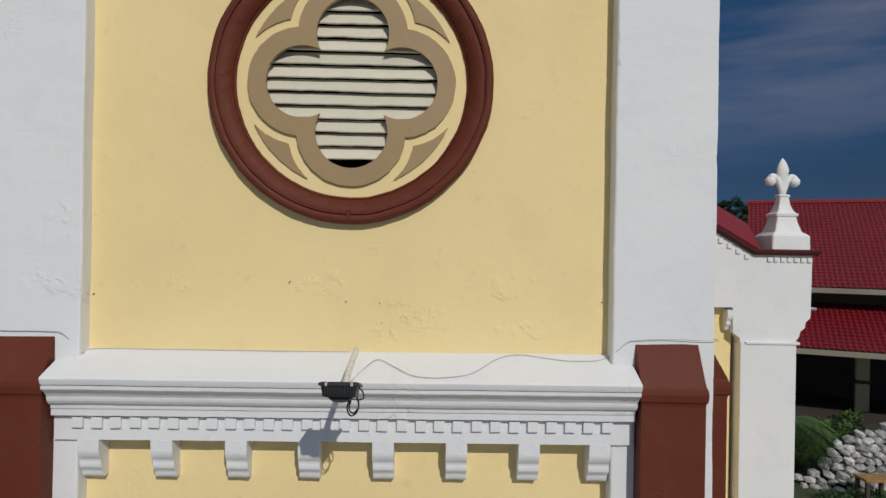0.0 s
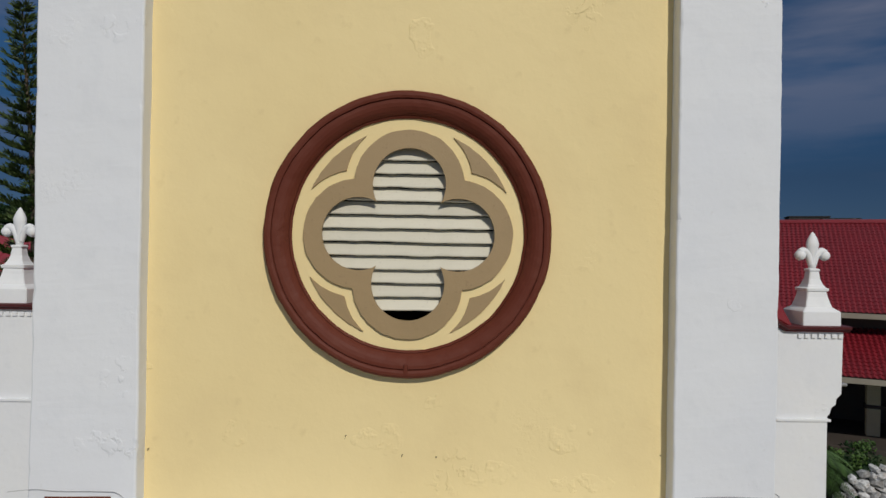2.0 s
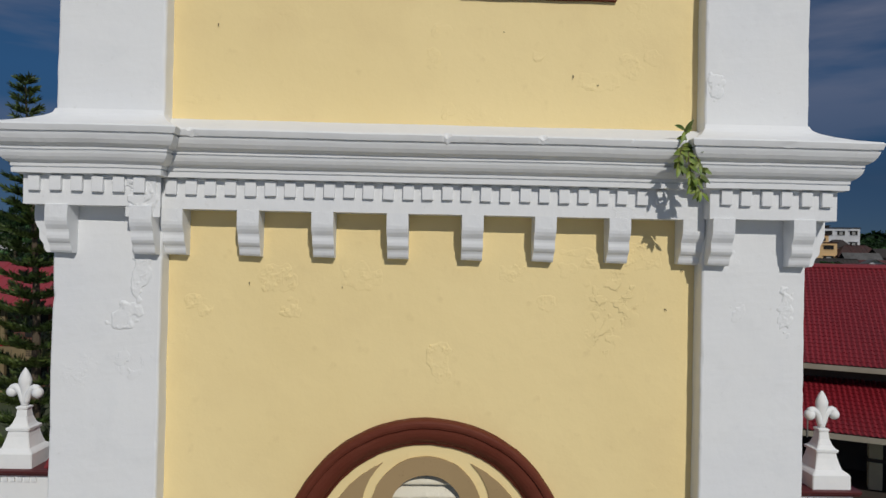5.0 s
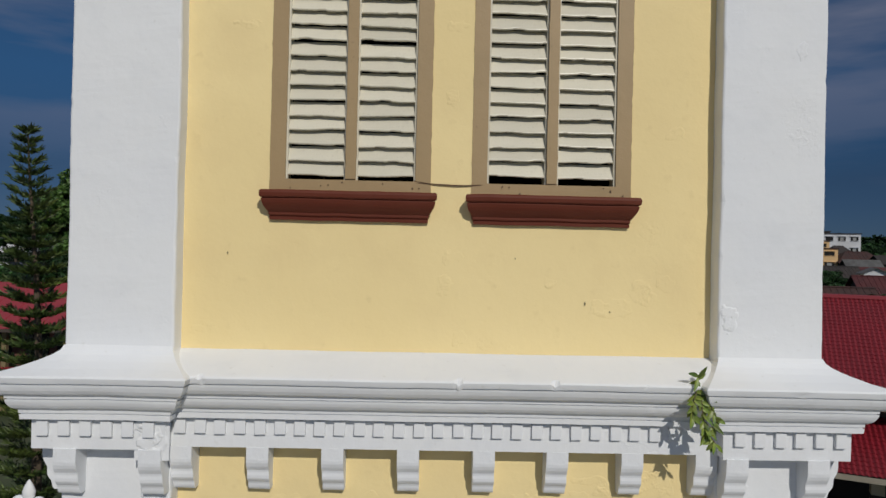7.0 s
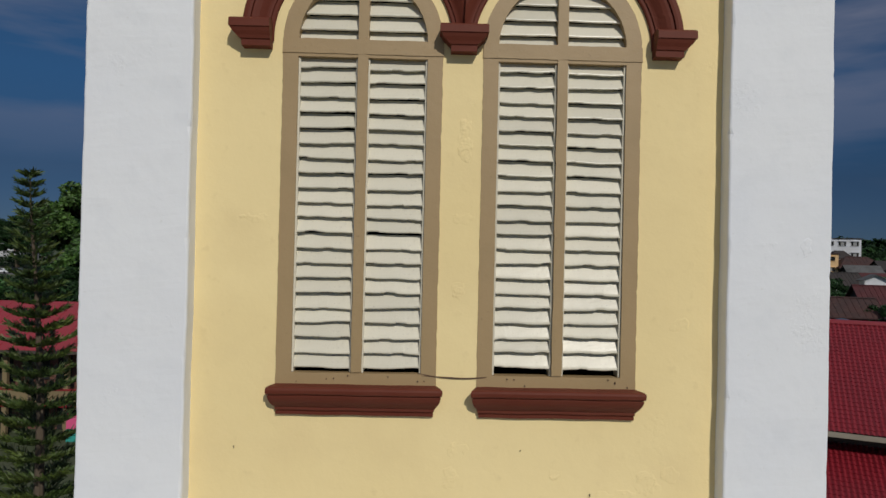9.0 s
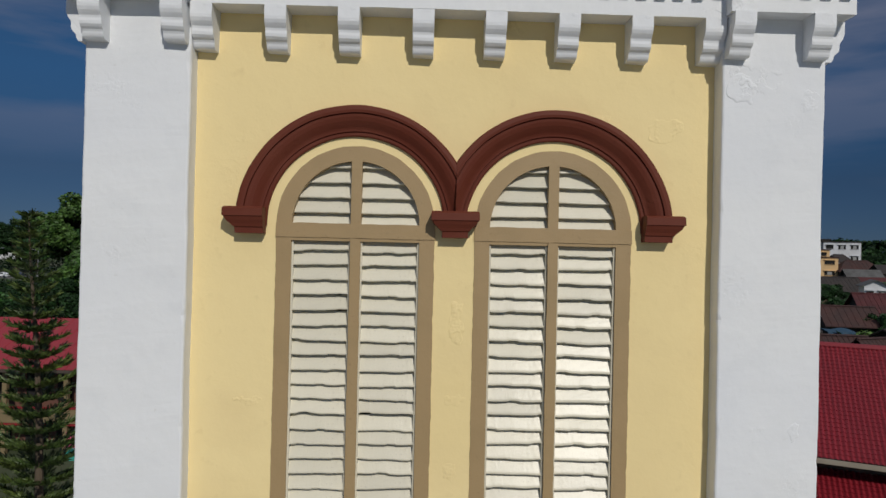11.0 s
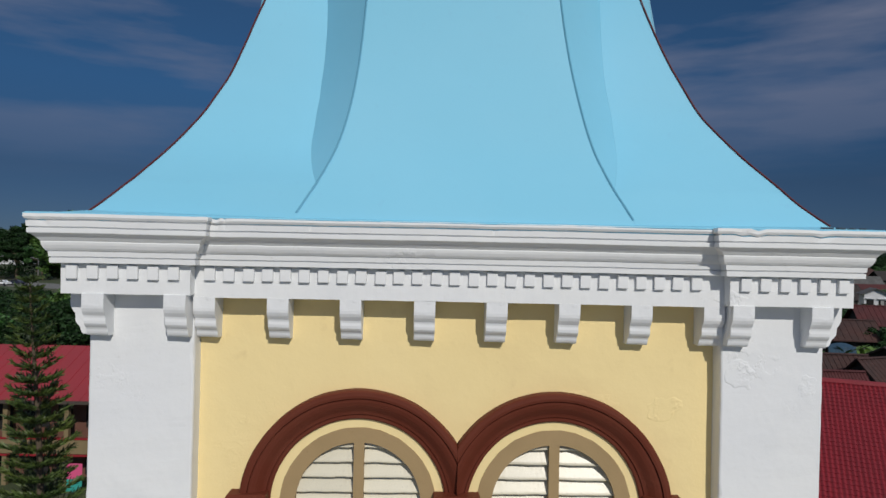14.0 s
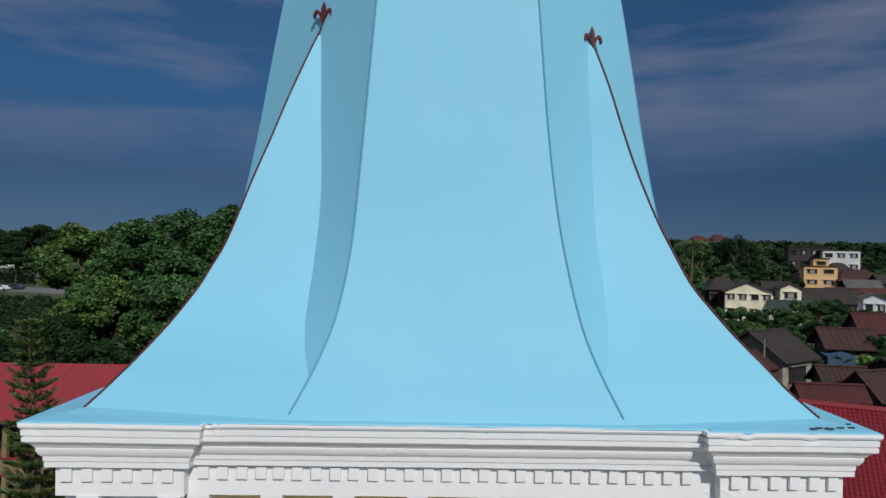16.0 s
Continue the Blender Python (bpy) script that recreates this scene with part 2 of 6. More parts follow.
# corner pilasters with soft, nibbled arrises
for sx in (-1, 1):
    for yc in (0.3525, 2 * AXIS - 0.3525):
        bm = bmesh.new()
        rings = []
        n = 420 if yc < AXIS else 60
        h, c = 0.3525, 0.014
        cx = sx * (HALF - 0.3525)
        for i in range(n + 1):
            z = -0.3 + 17.3 * i / n
            ring = []
            for qx, qy in ((-1, -1), (1, -1), (1, 1), (-1, 1)):
                nib = c + 0.013 * max(0.0, noise.noise(Vector((qx * 7 + sx, qy * 5 + yc, z * 6))) + 0.5 * noise.noise(Vector((qx * 3, sx * 9, z * 19))) - 0.28) * 2
                first, last = (cx + qx * h, yc + qy * (h - nib)), (cx + qx * (h - nib), yc + qy * h)
                soft = (cx + qx * (h - 0.32 * nib), yc + qy * (h - 0.32 * nib))
                ring += [(*p, z) for p in ((first, soft, last) if qx * qy > 0 else (last, soft, first))]
                if (qx, qy) == (-1, -1):
                    ring += [(cx - 0.12, yc - h, z), (cx + 0.12, yc - h, z)]
            rings.append(ring)
        loft(bm, rings)
        uneven(bm, 0.007, 1.7, sx + yc)
        uneven(bm, 0.0022, 9, sx + yc)
        part("pilaster", bm, WHITE, tower, "white limewashed corner pilaster")

# cornices: each moulding as (out from the frieze, up from the frieze's top)
LOWER = [(0, 0), (0.044, 0.003), (0.046, 0.042), (0.036, 0.044), (0.036, 0.049), (0.049, 0.051), (0.052, 0.076), (0.062, 0.08), (0.08, 0.093), (0.094, 0.112), (0.099, 0.13), (0.099, 0.138), (0.107, 0.15), (0.124, 0.169), (0.146, 0.186),
         (0.162, 0.194), (0.168, 0.2), (0.17, 0.221), (0.158, 0.224), (0.158, 0.229), (0.176, 0.231), (0.184, 0.25), (0.19, 0.27), (0.182, 0.281)]
MIDDLE = [(0, 0), (0.054, 0.003), (0.056, 0.034), (0.046, 0.037), (0.046, 0.042), (0.058, 0.044), (0.06, 0.066), (0.07, 0.069), (0.09, 0.082), (0.106, 0.101), (0.116, 0.121), (0.12, 0.137), (0.108, 0.139), (0.108, 0.144), (0.121, 0.146),
          (0.122, 0.164), (0.136, 0.168), (0.157, 0.182), (0.174, 0.204), (0.184, 0.226), (0.188, 0.24), (0.175, 0.243), (0.175, 0.249), (0.196, 0.251), (0.203, 0.268), (0.209, 0.286), (0.199, 0.297)]
UPPER = [(0, 0), (0.053, 0.004), (0.055, 0.036), (0.045, 0.038), (0.045, 0.043), (0.058, 0.045), (0.062, 0.08), (0.07, 0.083), (0.083, 0.098), (0.093, 0.118), (0.097, 0.135), (0.095, 0.142), (0.104, 0.151), (0.12, 0.169), (0.142, 0.184),
         (0.158, 0.192), (0.16, 0.196), (0.161, 0.222), (0.15, 0.225), (0.15, 0.231), (0.163, 0.233), (0.166, 0.268), (0.154, 0.271), (0.154, 0.277), (0.17, 0.28), (0.179, 0.294), (0.177, 0.314)]
CORBEL = [(1, 0), (1, -0.08), (0.985, -0.10), (0.93, -0.122), (0.86, -0.138), (0.80, -0.15), (0.775, -0.165), (0.775, -0.185), (0.75, -0.205), (0.67, -0.222), (0.58, -0.234), (0.53, -0.248), (0.51, -0.262), (0.47, -0.276), (0.40, -0.287), (0, -0.29)]


def corbel_mesh(depth, width=0.145):
    bm = bmesh.new()
    rings = [[(x, 0.02, 0.02)] + [(x * (1 - 0.05 * (-z) / 0.29), -depth * d, z) for d, z in CORBEL] + [(x, 0.02, -0.29)] for x in (-width / 2, 0, width / 2)]
    loft(bm, rings)
    uneven(bm, 0.004, 9)
    return bm


def dentil_mesh(h):
    bm = bmesh.new()
    box(bm, -0.036, 0.036, -0.024, 0.012, -h / 2, h / 2, 0.004)
    return bm


dentil_proto, corbel_proto = {}, {}


def add_dentil(parent, h, m):
    if h not in dentil_proto:
        dentil_proto[h] = part("dentil", dentil_mesh(h), WHITE, parent)
        dentil_proto[h].matrix_basis = m
    else:
        shared("dentil", dentil_proto[h], parent, m)


def add_corbel(parent, depth, m):
    if depth not in corbel_proto:
        corbel_proto[depth] = part("corbel", corbel_mesh(depth), WHITE, parent)
        corbel_proto[depth].matrix_basis = m
    else:
        shared("corbel", corbel_proto[depth], parent, m)


def worn(bm, z0, seed, amount):
    """Knocks small chips out of the upper edges of a moulding."""
    for v in bm.verts:
        if z0 < v.co.z < z0 + 0.054:
            chip = noise.noise(Vector((v.co.x * 5 + seed, v.co.y * 5, seed * 1.7))) + 0.5 * noise.noise(Vector((v.co.x * 23, v.co.y * 23 + seed, v.co.z * 9)))
            if chip > 0.52:
                v.co.z -= amount * (chip - 0.52) * 5
                v.co.y += 0.4 * amount


def cornice_run(zb, hb, half, yf, slope, side, label, moulding, tall, step, count, phase, drop):
    """The straight run of a cornice between the corners: a band with dentils and corbels, a moulded top and a weathering slope."""
    bm = bmesh.new()
    zt = zb + hb
    prof = [(yf, zb)] + [(yf - d, zt + z) for d, z in moulding]
    top = zt + moulding[-1][1]
    prof += [(yf - moulding[-1][0] + 0.03, top + slope * 0.1), (RECESS - 0.06, top + slope * 0.86), (RECESS - 0.02, top + slope), (RECESS + 0.1, top + slope + 0.01), (RECESS + 0.1, zb)]
    n = 240
    rings = [[(-half + 2 * half * i / n, y, z) for y, z in prof] for i in range(n + 1)]
    loft(bm, rings)
    uneven(bm, 0.004, 1.3, zb)
    uneven(bm, 0.0016, 6, zb)
    uneven(bm, 0.001, 24, zb + 3)
    worn(bm, top - 0.05, zb + side, 0.012)
    run = part("cornice", bm, WHITE, tower, label)
    run.matrix_basis = turned(None, side)
    rnd = random.Random(int(zb * 10) + side)
    for i in range(count):
        x = (i - (count - 1) / 2) * step + phase
        add_dentil(run, tall, pose(x + rnd.uniform(-0.004, 0.004), yf, zt - 0.008 - tall / 2 + rnd.uniform(-0.004, 0.003), 0, rnd.uniform(-2, 2), 0))
    for i in range(8):
        add_corbel(run, round(RECESS - yf, 3), pose(-1.722 + 0.492 * i + rnd.uniform(-0.006, 0.006), RECESS, zb + 0.003, 0, rnd.uniform(-0.8, 0.8), 0) @ Matrix.Diagonal((1, 1, drop, 1)))
    return run


def cornice_corner(sx, sy, zb, hb, slope, label, moulding, tall, front, drop):
    """The cornice's break forward round a corner pilaster; front is how far its face stands before the pilaster."""
    bm = bmesh.new()
    x0, x1 = 1.785, 2.622
    y0, y1 = -front, 0.72
    zt = zb + hb
    top = zt + moulding[-1][1]

    def ring(inner, outer, fore, z, n=22):
        """A rectangle with rounded-off numbers of points, grown by so much towards each side."""
        p = []
        c = ((x0 - inner, y0 - fore), (x1 + outer, y0 - fore), (x1 + outer, y1), (x0 - inner, y1))
        for (ax, ay), (bx, by) in zip(c, c[1:] + c[:1]):
            p += [(ax + (bx - ax) * i / n, ay + (by - ay) * i / n, z) for i in range(n)]
        return p
    rings = [ring(0, 0, 0, zb)] + [ring(d * 0.9, d * 0.9, d * 0.9, zt + z) for d, z in moulding]
    if slope:
        # weathering that curves up into the pilaster
        e = moulding[-1][1] and moulding[-1][0] * 0.9
        for f, up in ((0.35, 0.24), (0.65, 0.52), (0.85, 0.78), (0.96, 1.0), (1.0, 1.25)):
            rings.append(ring(e + (x0 - 1.8 - e) * f, e + (2.502 - x1 - e) * f, e + (y0 + 0.002 - e) * f, top + slope * up))
    else:
        rings.append(ring(0.06, 0.06, 0.06, top + 0.006))
    loft(bm, rings)
    uneven(bm, 0.004, 1.6, zb + sx)
    uneven(bm, 0.0018, 7, zb + sx)
    uneven(bm, 0.0012, 20, zb + sx)
    worn(bm, top - 0.05, zb + 2.3 * sx, 0.012)
    flip = Matrix.Translation((0, AXIS, 0)) @ Matrix.Diagonal((sx, -sy, 1, 1)) @ Matrix.Translation((0, -AXIS, 0))
    bmesh.ops.transform(bm, matrix=flip, verts=bm.verts)
    block = part("cornice_corner", bm, WHITE, tower, label)
    rnd = random.Random(int(zb * 7) + sx + 5)
    yc = y0 if sy < 0 else 2 * AXIS - y0
    side_x = sx * x1
    for turn, ox, oy, span in ((0 if sy < 0 else 180, sx * (x0 + x1) / 2, yc, 6), (90 if sx > 0 else 270, side_x, yc - sy * 0.42, 6)):
        r = Matrix.Translation((ox, oy, 0)) @ Matrix.Rotation(radians(turn), 4, "Z")
        for i in range(span):
            add_dentil(block, tall, r @ pose((i - 2.5) * 0.1318 + 0.012 * sx + rnd.uniform(-0.003, 0.003), 0, zt - 0.008 - tall / 2 + rnd.uniform(-0.003, 0.003)))
        axis = r.to_3x3() @ Vector((1, 0, 0))
        out = 1 if axis.x * sx + axis.y * sy > 0 else -1
        for x in (-0.325 * out, 0.205 * out):
            add_corbel(block, round(front + 0.01, 3), r @ pose(x, front, zb + 0.003, 0, rnd.uniform(-1, 1), 0) @ Matrix.Diagonal((1, 1, drop, 1)))


DENTILLED = "white limewashed dentil cornice on scrolled corbels"
for k in range(4):
    cornice_run(6.385, 0.167, 1.938, -0.02, 0.138, k, DENTILLED, LOWER, 0.074, 0.1264, 29, -0.008, 0.96)
    cornice_run(11.202, 0.198, 1.83, -0.02, 0.122, k, DENTILLED, MIDDLE, 0.098, 0.129, 26, -0.1145, 1.05)
    cornice_run(16.688, 0.212, 1.83, -0.05, 0.02, k, DENTILLED, UPPER, 0.09, 0.1258, 27, -0.044, 0.975)
for sx in (-1, 1):
    for sy in (-1, 1):
        cornice_corner(sx, sy, 11.208, 0.192, 0.12, "white dentil cornice breaking forward round a corner", MIDDLE, 0.098, 0.128, 1.07)
        cornice_corner(sx, sy, 16.703, 0.197, 0.0, "white dentil cornice breaking forward round a corner", UPPER, 0.09, 0.14, 0.975)

# brown buttresses with sloping caps, two to each corner
for k in range(4):
    for sx in (-1, 1):
        bm = bmesh.new()
        x0, x1 = sx * 2.17 - 0.215, sx * 2.17 + 0.215
        rings = [[(x0, 0.03, z), (x1, 0.03, z), (x1, y, z), (x0, y, z)] for z, y in ((-0.3, -0.145), (6.68, -0.145), (6.7, -0.15))]
        rings += [[(x0 - o, 0.03, zb2), (x1 + o, 0.03, zb2), (x1 + o, y, z), (x0 - o, y, z)] for z, zb2, y, o in ((6.715, 6.715, -0.162, 0.010), (6.76, 6.76, -0.168, 0.013), (6.79, 6.8, -0.163, 0.011), (6.805, 6.84, -0.15, 0.006), (6.83, 7.12, -0.138, 0.0))]
        loft(bm, rings)
        bmesh.ops.transform(bm, matrix=turned(None, k), verts=bm.verts)
        uneven(bm, 0.006, 3)
        part("buttress", bm, BROWN, tower, "oxide-brown painted buttress with a sloping cap")

# round window with quatrefoil tracery and louvres
def quatrefoil(r, off, n=30):
    """Outline of four lobes of radius r whose centres lie off from the middle."""
    d = math.sqrt(r * r - off * off / 2)
    end = math.degrees(math.atan2(off / 2 + d * 0.70711, d * 0.70711 - off / 2))
    pts = []
    for q in range(4):
        a = 90 * q
        pts += arc(ROSE[0] + off * math.cos(radians(a)), ROSE[1] + off * math.sin(radians(a)), r, a - end, a + end, n)[:-1]
    return pts


bm = bmesh.new()
plate(bm, [arc(*ROSE, 0.83, 0, 357, 119), quatrefoil(0.365, 0.3425)], 0.135, 0.24)
rose = part("round_window", bm, YELLOW, tower, "round window with brown ring moulding, tan quatrefoil tracery and louvres")


bm = bmesh.new()
plate(bm, [ragged(quatrefoil(0.378, 0.3425), 0.02, 0.005, 1), ragged(quatrefoil(0.252, 0.3425), 0.05, 0.001, 2)], 0.112, 0.147)
part("tracery", bm, TAN, rose, "tan painted quatrefoil tracery")
for q in range(4):
    bm = bmesh.new()
    a0 = 45 + 90 * q
    outer = arc(*ROSE, 0.735, a0 - 21, a0 + 21, 26)
    ins = []
    for s, c_a in ((1, a0 + 45), (-1, a0 - 45)):
        c = (ROSE[0] + 0.3425 * math.cos(radians(c_a)), ROSE[1] + 0.3425 * math.sin(radians(c_a)))
        p = outer[-1] if s > 0 else outer[0]
        b0 = math.atan2(p[1] - c[1], p[0] - c[0])
        d = math.sqrt(0.441 ** 2 - 0.3425 ** 2 / 2)
        t = 0.3425 * 0.70711 + d
        e = (ROSE[0] + t * math.cos(radians(a0)), ROSE[1] + t * math.sin(radians(a0)))
        b1 = math.atan2(e[1] - c[1], e[0] - c[0])
        while b1 - b0 > math.pi:
            b1 -= 2 * math.pi
        while b1 - b0 < -math.pi:
            b1 += 2 * math.pi
        r0 = math.hypot(p[0] - c[0], p[1] - c[1])
        seg = [(c[0] + (r0 + (0.441 - r0) * i / 8) * math.cos(b0 + (b1 - b0) * i / 8), c[1] + (r0 + (0.441 - r0) * i / 8) * math.sin(b0 + (b1 - b0) * i / 8)) for i in range(9)]
        ins.append(seg)
    loop = outer[:-1] + ins[0] + ins[1][::-1][1:-1]
    plate(bm, [ragged(loop, 0.02, 0.004, q)], 0.122, 0.15)
    part("spandrel", bm, TAN, rose, "tan painted spandrel panel")
bm = bmesh.new()
RING = [(0.798, 0.16), (0.798, 0.122), (0.806, 0.116), (0.812, 0.112), (0.815, 0.118), (0.819, 0.108), (0.832, 0.092), (0.85, 0.076), (0.872, 0.064), (0.895, 0.058), (0.918, 0.057), (0.921, 0.067), (0.925, 0.067), (0.928, 0.053), (0.945, 0.047), (0.962, 0.048), (0.975, 0.058), (0.984, 0.084), (0.985, 0.16)]
loft(bm, [[(ROSE[0] + r * math.cos(2 * math.pi * i / 240), y, ROSE[1] + r * math.sin(2 * math.pi * i / 240)) for i in range(240)] for r, y in RING], cap=False)
uneven(bm, 0.005, 5)
uneven(bm, 0.003, 19)
part("ring_moulding", bm, BROWN, rose, "oxide-brown moulded ring")
bm = bmesh.new()
box(bm, ROSE[0] - 0.016, ROSE[0] + 0.014, 0.046, 0.1, ROSE[1] - 0.955, ROSE[1] - 0.885, 0.006)
uneven(bm, 0.004, 30)
part("ring_joint", bm, BROWN, rose)


def slat_mesh(width, height, rnd, wavy):
    """A louvre slat of painted wood, its lower edge worn and uneven; leans outwards towards the bottom."""
    bm = bmesh.new()
    n = 30
    rings = []
    ph, sag = rnd.uniform(0, 50), rnd.uniform(-1, 1) * wavy
    chip, lean = rnd.uniform(-0.9, 1.6), 0.40
    for i in range(n + 1):
        x = width * (i / n - 0.5)
        low = -height / 2 + 0.8 * wavy * noise.noise(Vector((x * 7 + ph, ph, 0))) + 0.25 * wavy * noise.noise(Vector((x * 70 + ph, ph, 2))) + sag * (i / n - 0.5)
        if abs(i / n - 0.5 - chip * 0.5) < 0.09:
            low += wavy * 0.55
        up = height / 2
        y = low * lean
        rings.append([(x, y - 0.007, low + 0.020), (x, y - 0.012, low + 0.013), (x, y - 0.013, low + 0.006), (x, y - 0.009, low + 0.001), (x, y - 0.001, low), (x, y + 0.004, low + 0.006),
                      (x, 0.006 + up * lean, up), (x, -0.006 + up * lean, up + 0.003)])
    loft(bm, rings)
    return bm


rnd = random.Random(5)
z = ROSE[1] - 0.486
while z < ROSE[1] + 0.62:
    dz = z - ROSE[1]
    w = 0.56 if abs(dz) > 0.32 else 1.2
    sl = part("slat", slat_mesh(w, 0.088, rnd, 0.005), CREAM, rose)
    sl.location = (ROSE[0], 0.188, z)
    z += 0.0949

# arched louvred windows
for s in (-1, 1):
    cx = s * WIN_X
    outer = [(cx - WIN_R, 12.90), (cx + WIN_R, 12.90)] + arc(cx, WIN_Z, WIN_R, 0, 180, 36)
    holes = []
    for side in (-1, 1):
        a, b = sorted((cx + side * 0.036, cx + side * 0.44))
        holes.append([(a, 12.978), (b, 12.978), (b, 15.13), (a, 15.13)])
        th = math.degrees(math.acos(0.036 / 0.44))
        z0 = 15.25
        e = math.degrees(math.asin((z0 - WIN_Z) / 0.44))
        ar = arc(cx, WIN_Z, 0.44, e, th, 14) if side > 0 else arc(cx, WIN_Z, 0.44, 180 - th, 180 - e, 14)
        holes.append(([(cx + 0.036, z0)] if side > 0 else []) + ar + ([(cx - 0.036, z0)] if side < 0 else []))
    bm = bmesh.new()
    plate(bm, [ragged(outer, 0.035, 0.0045, s)] + [ragged(h, 0.08, 0.002, 3) for h in holes], 0.125, 0.22)
    win = part("louvred_window", bm, TAN, tower, "arched louvred window in a tan painted wooden frame")
    bm = bmesh.new()
    plate(bm, [ragged([(cx - 0.548, 15.153), (cx + 0.548, 15.153), (cx + 0.548, 15.252), (cx - 0.548, 15.252)], 0.05, 0.004, 9)], 0.119, 0.15)
    part("transom", bm, TAN, win, "tan painted transom rail")
    bm = bmesh.new()
    plate(bm, [ragged([(cx - 0.035, 12.985), (cx + 0.035, 12.985), (cx + 0.035, 15.15), (cx - 0.035, 15.15)], 0.06, 0.004, 10)], 0.115, 0.15)
    part("mullion", bm, TAN, win, "tan painted centre bar")
    for side in (-1, 1):
        for xe in (0.04, 0.434):
            bm = bmesh.new()
            xx = cx + side * xe
            box(bm, xx - 0.007, xx + 0.007, 0.142, 0.25, 12.98, 15.129, 0.002)
            part("liner", bm, CREAM, win, "cream painted liner strip")
    rnd = random.Random(11 + s)
    for side in (-1, 1):
        for i in range(21):
            z = (13.058 if s < 0 else 13.082) + (0.1026 if s < 0 else 0.1016) * i + rnd.uniform(-0.008, 0.008)
            sl = part("slat", slat_mesh(0.385, 0.105 * rnd.uniform(0.96, 1.04), rnd, 0.009), CREAM, win)
            sl.location = (cx + side * 0.238, 0.18, z)
            sl.rotation_euler = (radians(rnd.uniform(-3, 3)), radians(rnd.uniform(-0.7, 0.7)), 0)
        for i in range(5):
            z = 15.272 + 0.105 * i
            wd = math.sqrt(max(0.01, 0.47 ** 2 - (z - 0.05 - WIN_Z) ** 2))
            sl = part("slat", slat_mesh(wd, 0.108, rnd, 0.004), CREAM, win)
            sl.location = (cx + side * wd / 2, 0.19, z)
    # sill
    SILL = [(0.16, 0), (0.103, 0), (0.101, 0.022), (0.108, 0.024), (0.108, 0.027), (0.099, 0.029), (0.094, 0.036), (0.094, 0.05), (0.088, 0.055), (0.078, 0.064), (0.064, 0.079), (0.05, 0.096), (0.04, 0.114), (0.034, 0.134), (0.034, 0.141),
            (0.043, 0.143), (0.043, 0.146), (0.028, 0.148), (0.021, 0.156), (0.018, 0.178), (0.022, 0.192), (0.034, 0.2), (0.16, 0.205)]
    bm = bmesh.new()
    n = 24
    rings = []
    for i in range(n + 1):
        f = i / n * 2 - 1
        rings.append([(cx + f * (0.53 + 0.55 * (0.105 - min(y, 0.105)) / 0.087 * 0.11), y, 12.698 + z) for y, z in SILL])
    loft(bm, rings)
    uneven(bm, 0.004, 6, s)
    part("sill", bm, BROWN, tower, "oxide-brown moulded window sill")

# hood moulds over both windows, meeting in the middle
HOOD = [(0.608, 0.16), (0.608, 0.112), (0.616, 0.106), (0.632, 0.105), (0.635, 0.113), (0.639, 0.113), (0.642, 0.103), (0.655, 0.1), (0.668, 0.094), (0.69, 0.078), (0.71, 0.065), (0.735, 0.055), (0.752, 0.052), (0.755, 0.062), (0.759, 0.062), (0.762, 0.046), (0.78, 0.042), (0.805, 0.044), (0.814, 0.055), (0.816, 0.07), (0.816, 0.16)]
for s in (-1, 1):
    bm = bmesh.new()
    rings = []
    for i in range(121):
        a = math.pi * i / 120
        ring = []
        for r, y in HOOD:
            x = s * WIN_X + r * math.cos(a)
            if s * x < 0.0005:
                x = s * 0.0005
            ring.append((x, y, WIN_Z + r * math.sin(a)))
        rings.append(ring)
    rings = [[(x, y, WIN_Z - 0.02) for x, y, z in rings[0]]] + rings + [[(x, y, WIN_Z - 0.02) for x, y, z in rings[-1]]]
    loft(bm, rings)
    uneven(bm, 0.004, 5, s)
    part("hood_mould", bm, BROWN, tower, "oxide-brown moulded arch over a window")
for x0, x1 in ((-1.566, -1.30), (-0.164, 0.164), (1.30, 1.566)):
    bm = bmesh.new()
    l0, r0 = (0.075 if x0 < -0.1 else 0.0), (0.075 if x1 > 0.1 else 0.0)
    prof = [(15.17, 0.045, 1.0), (15.21, 0.043, 1.0), (15.215, 0.034, 0.9), (15.235, 0.028, 0.62), (15.26, 0.016, 0.28), (15.283, 0.008, 0.12), (15.287, 0.0, 0.0), (15.337, 0.002, 0.0), (15.35, 0.02, 0.08)]
    loft(bm, [[(x0 + l0 * f, 0.16, z), (x0 + l0 * f, y, z), (x1 - r0 * f, y, z), (x1 - r0 * f, 0.16, z)] for z, y, f in prof])
    uneven(bm, 0.003, 7, x0)
    part("impost", bm, BROWN, tower, "oxide-brown moulded impost")

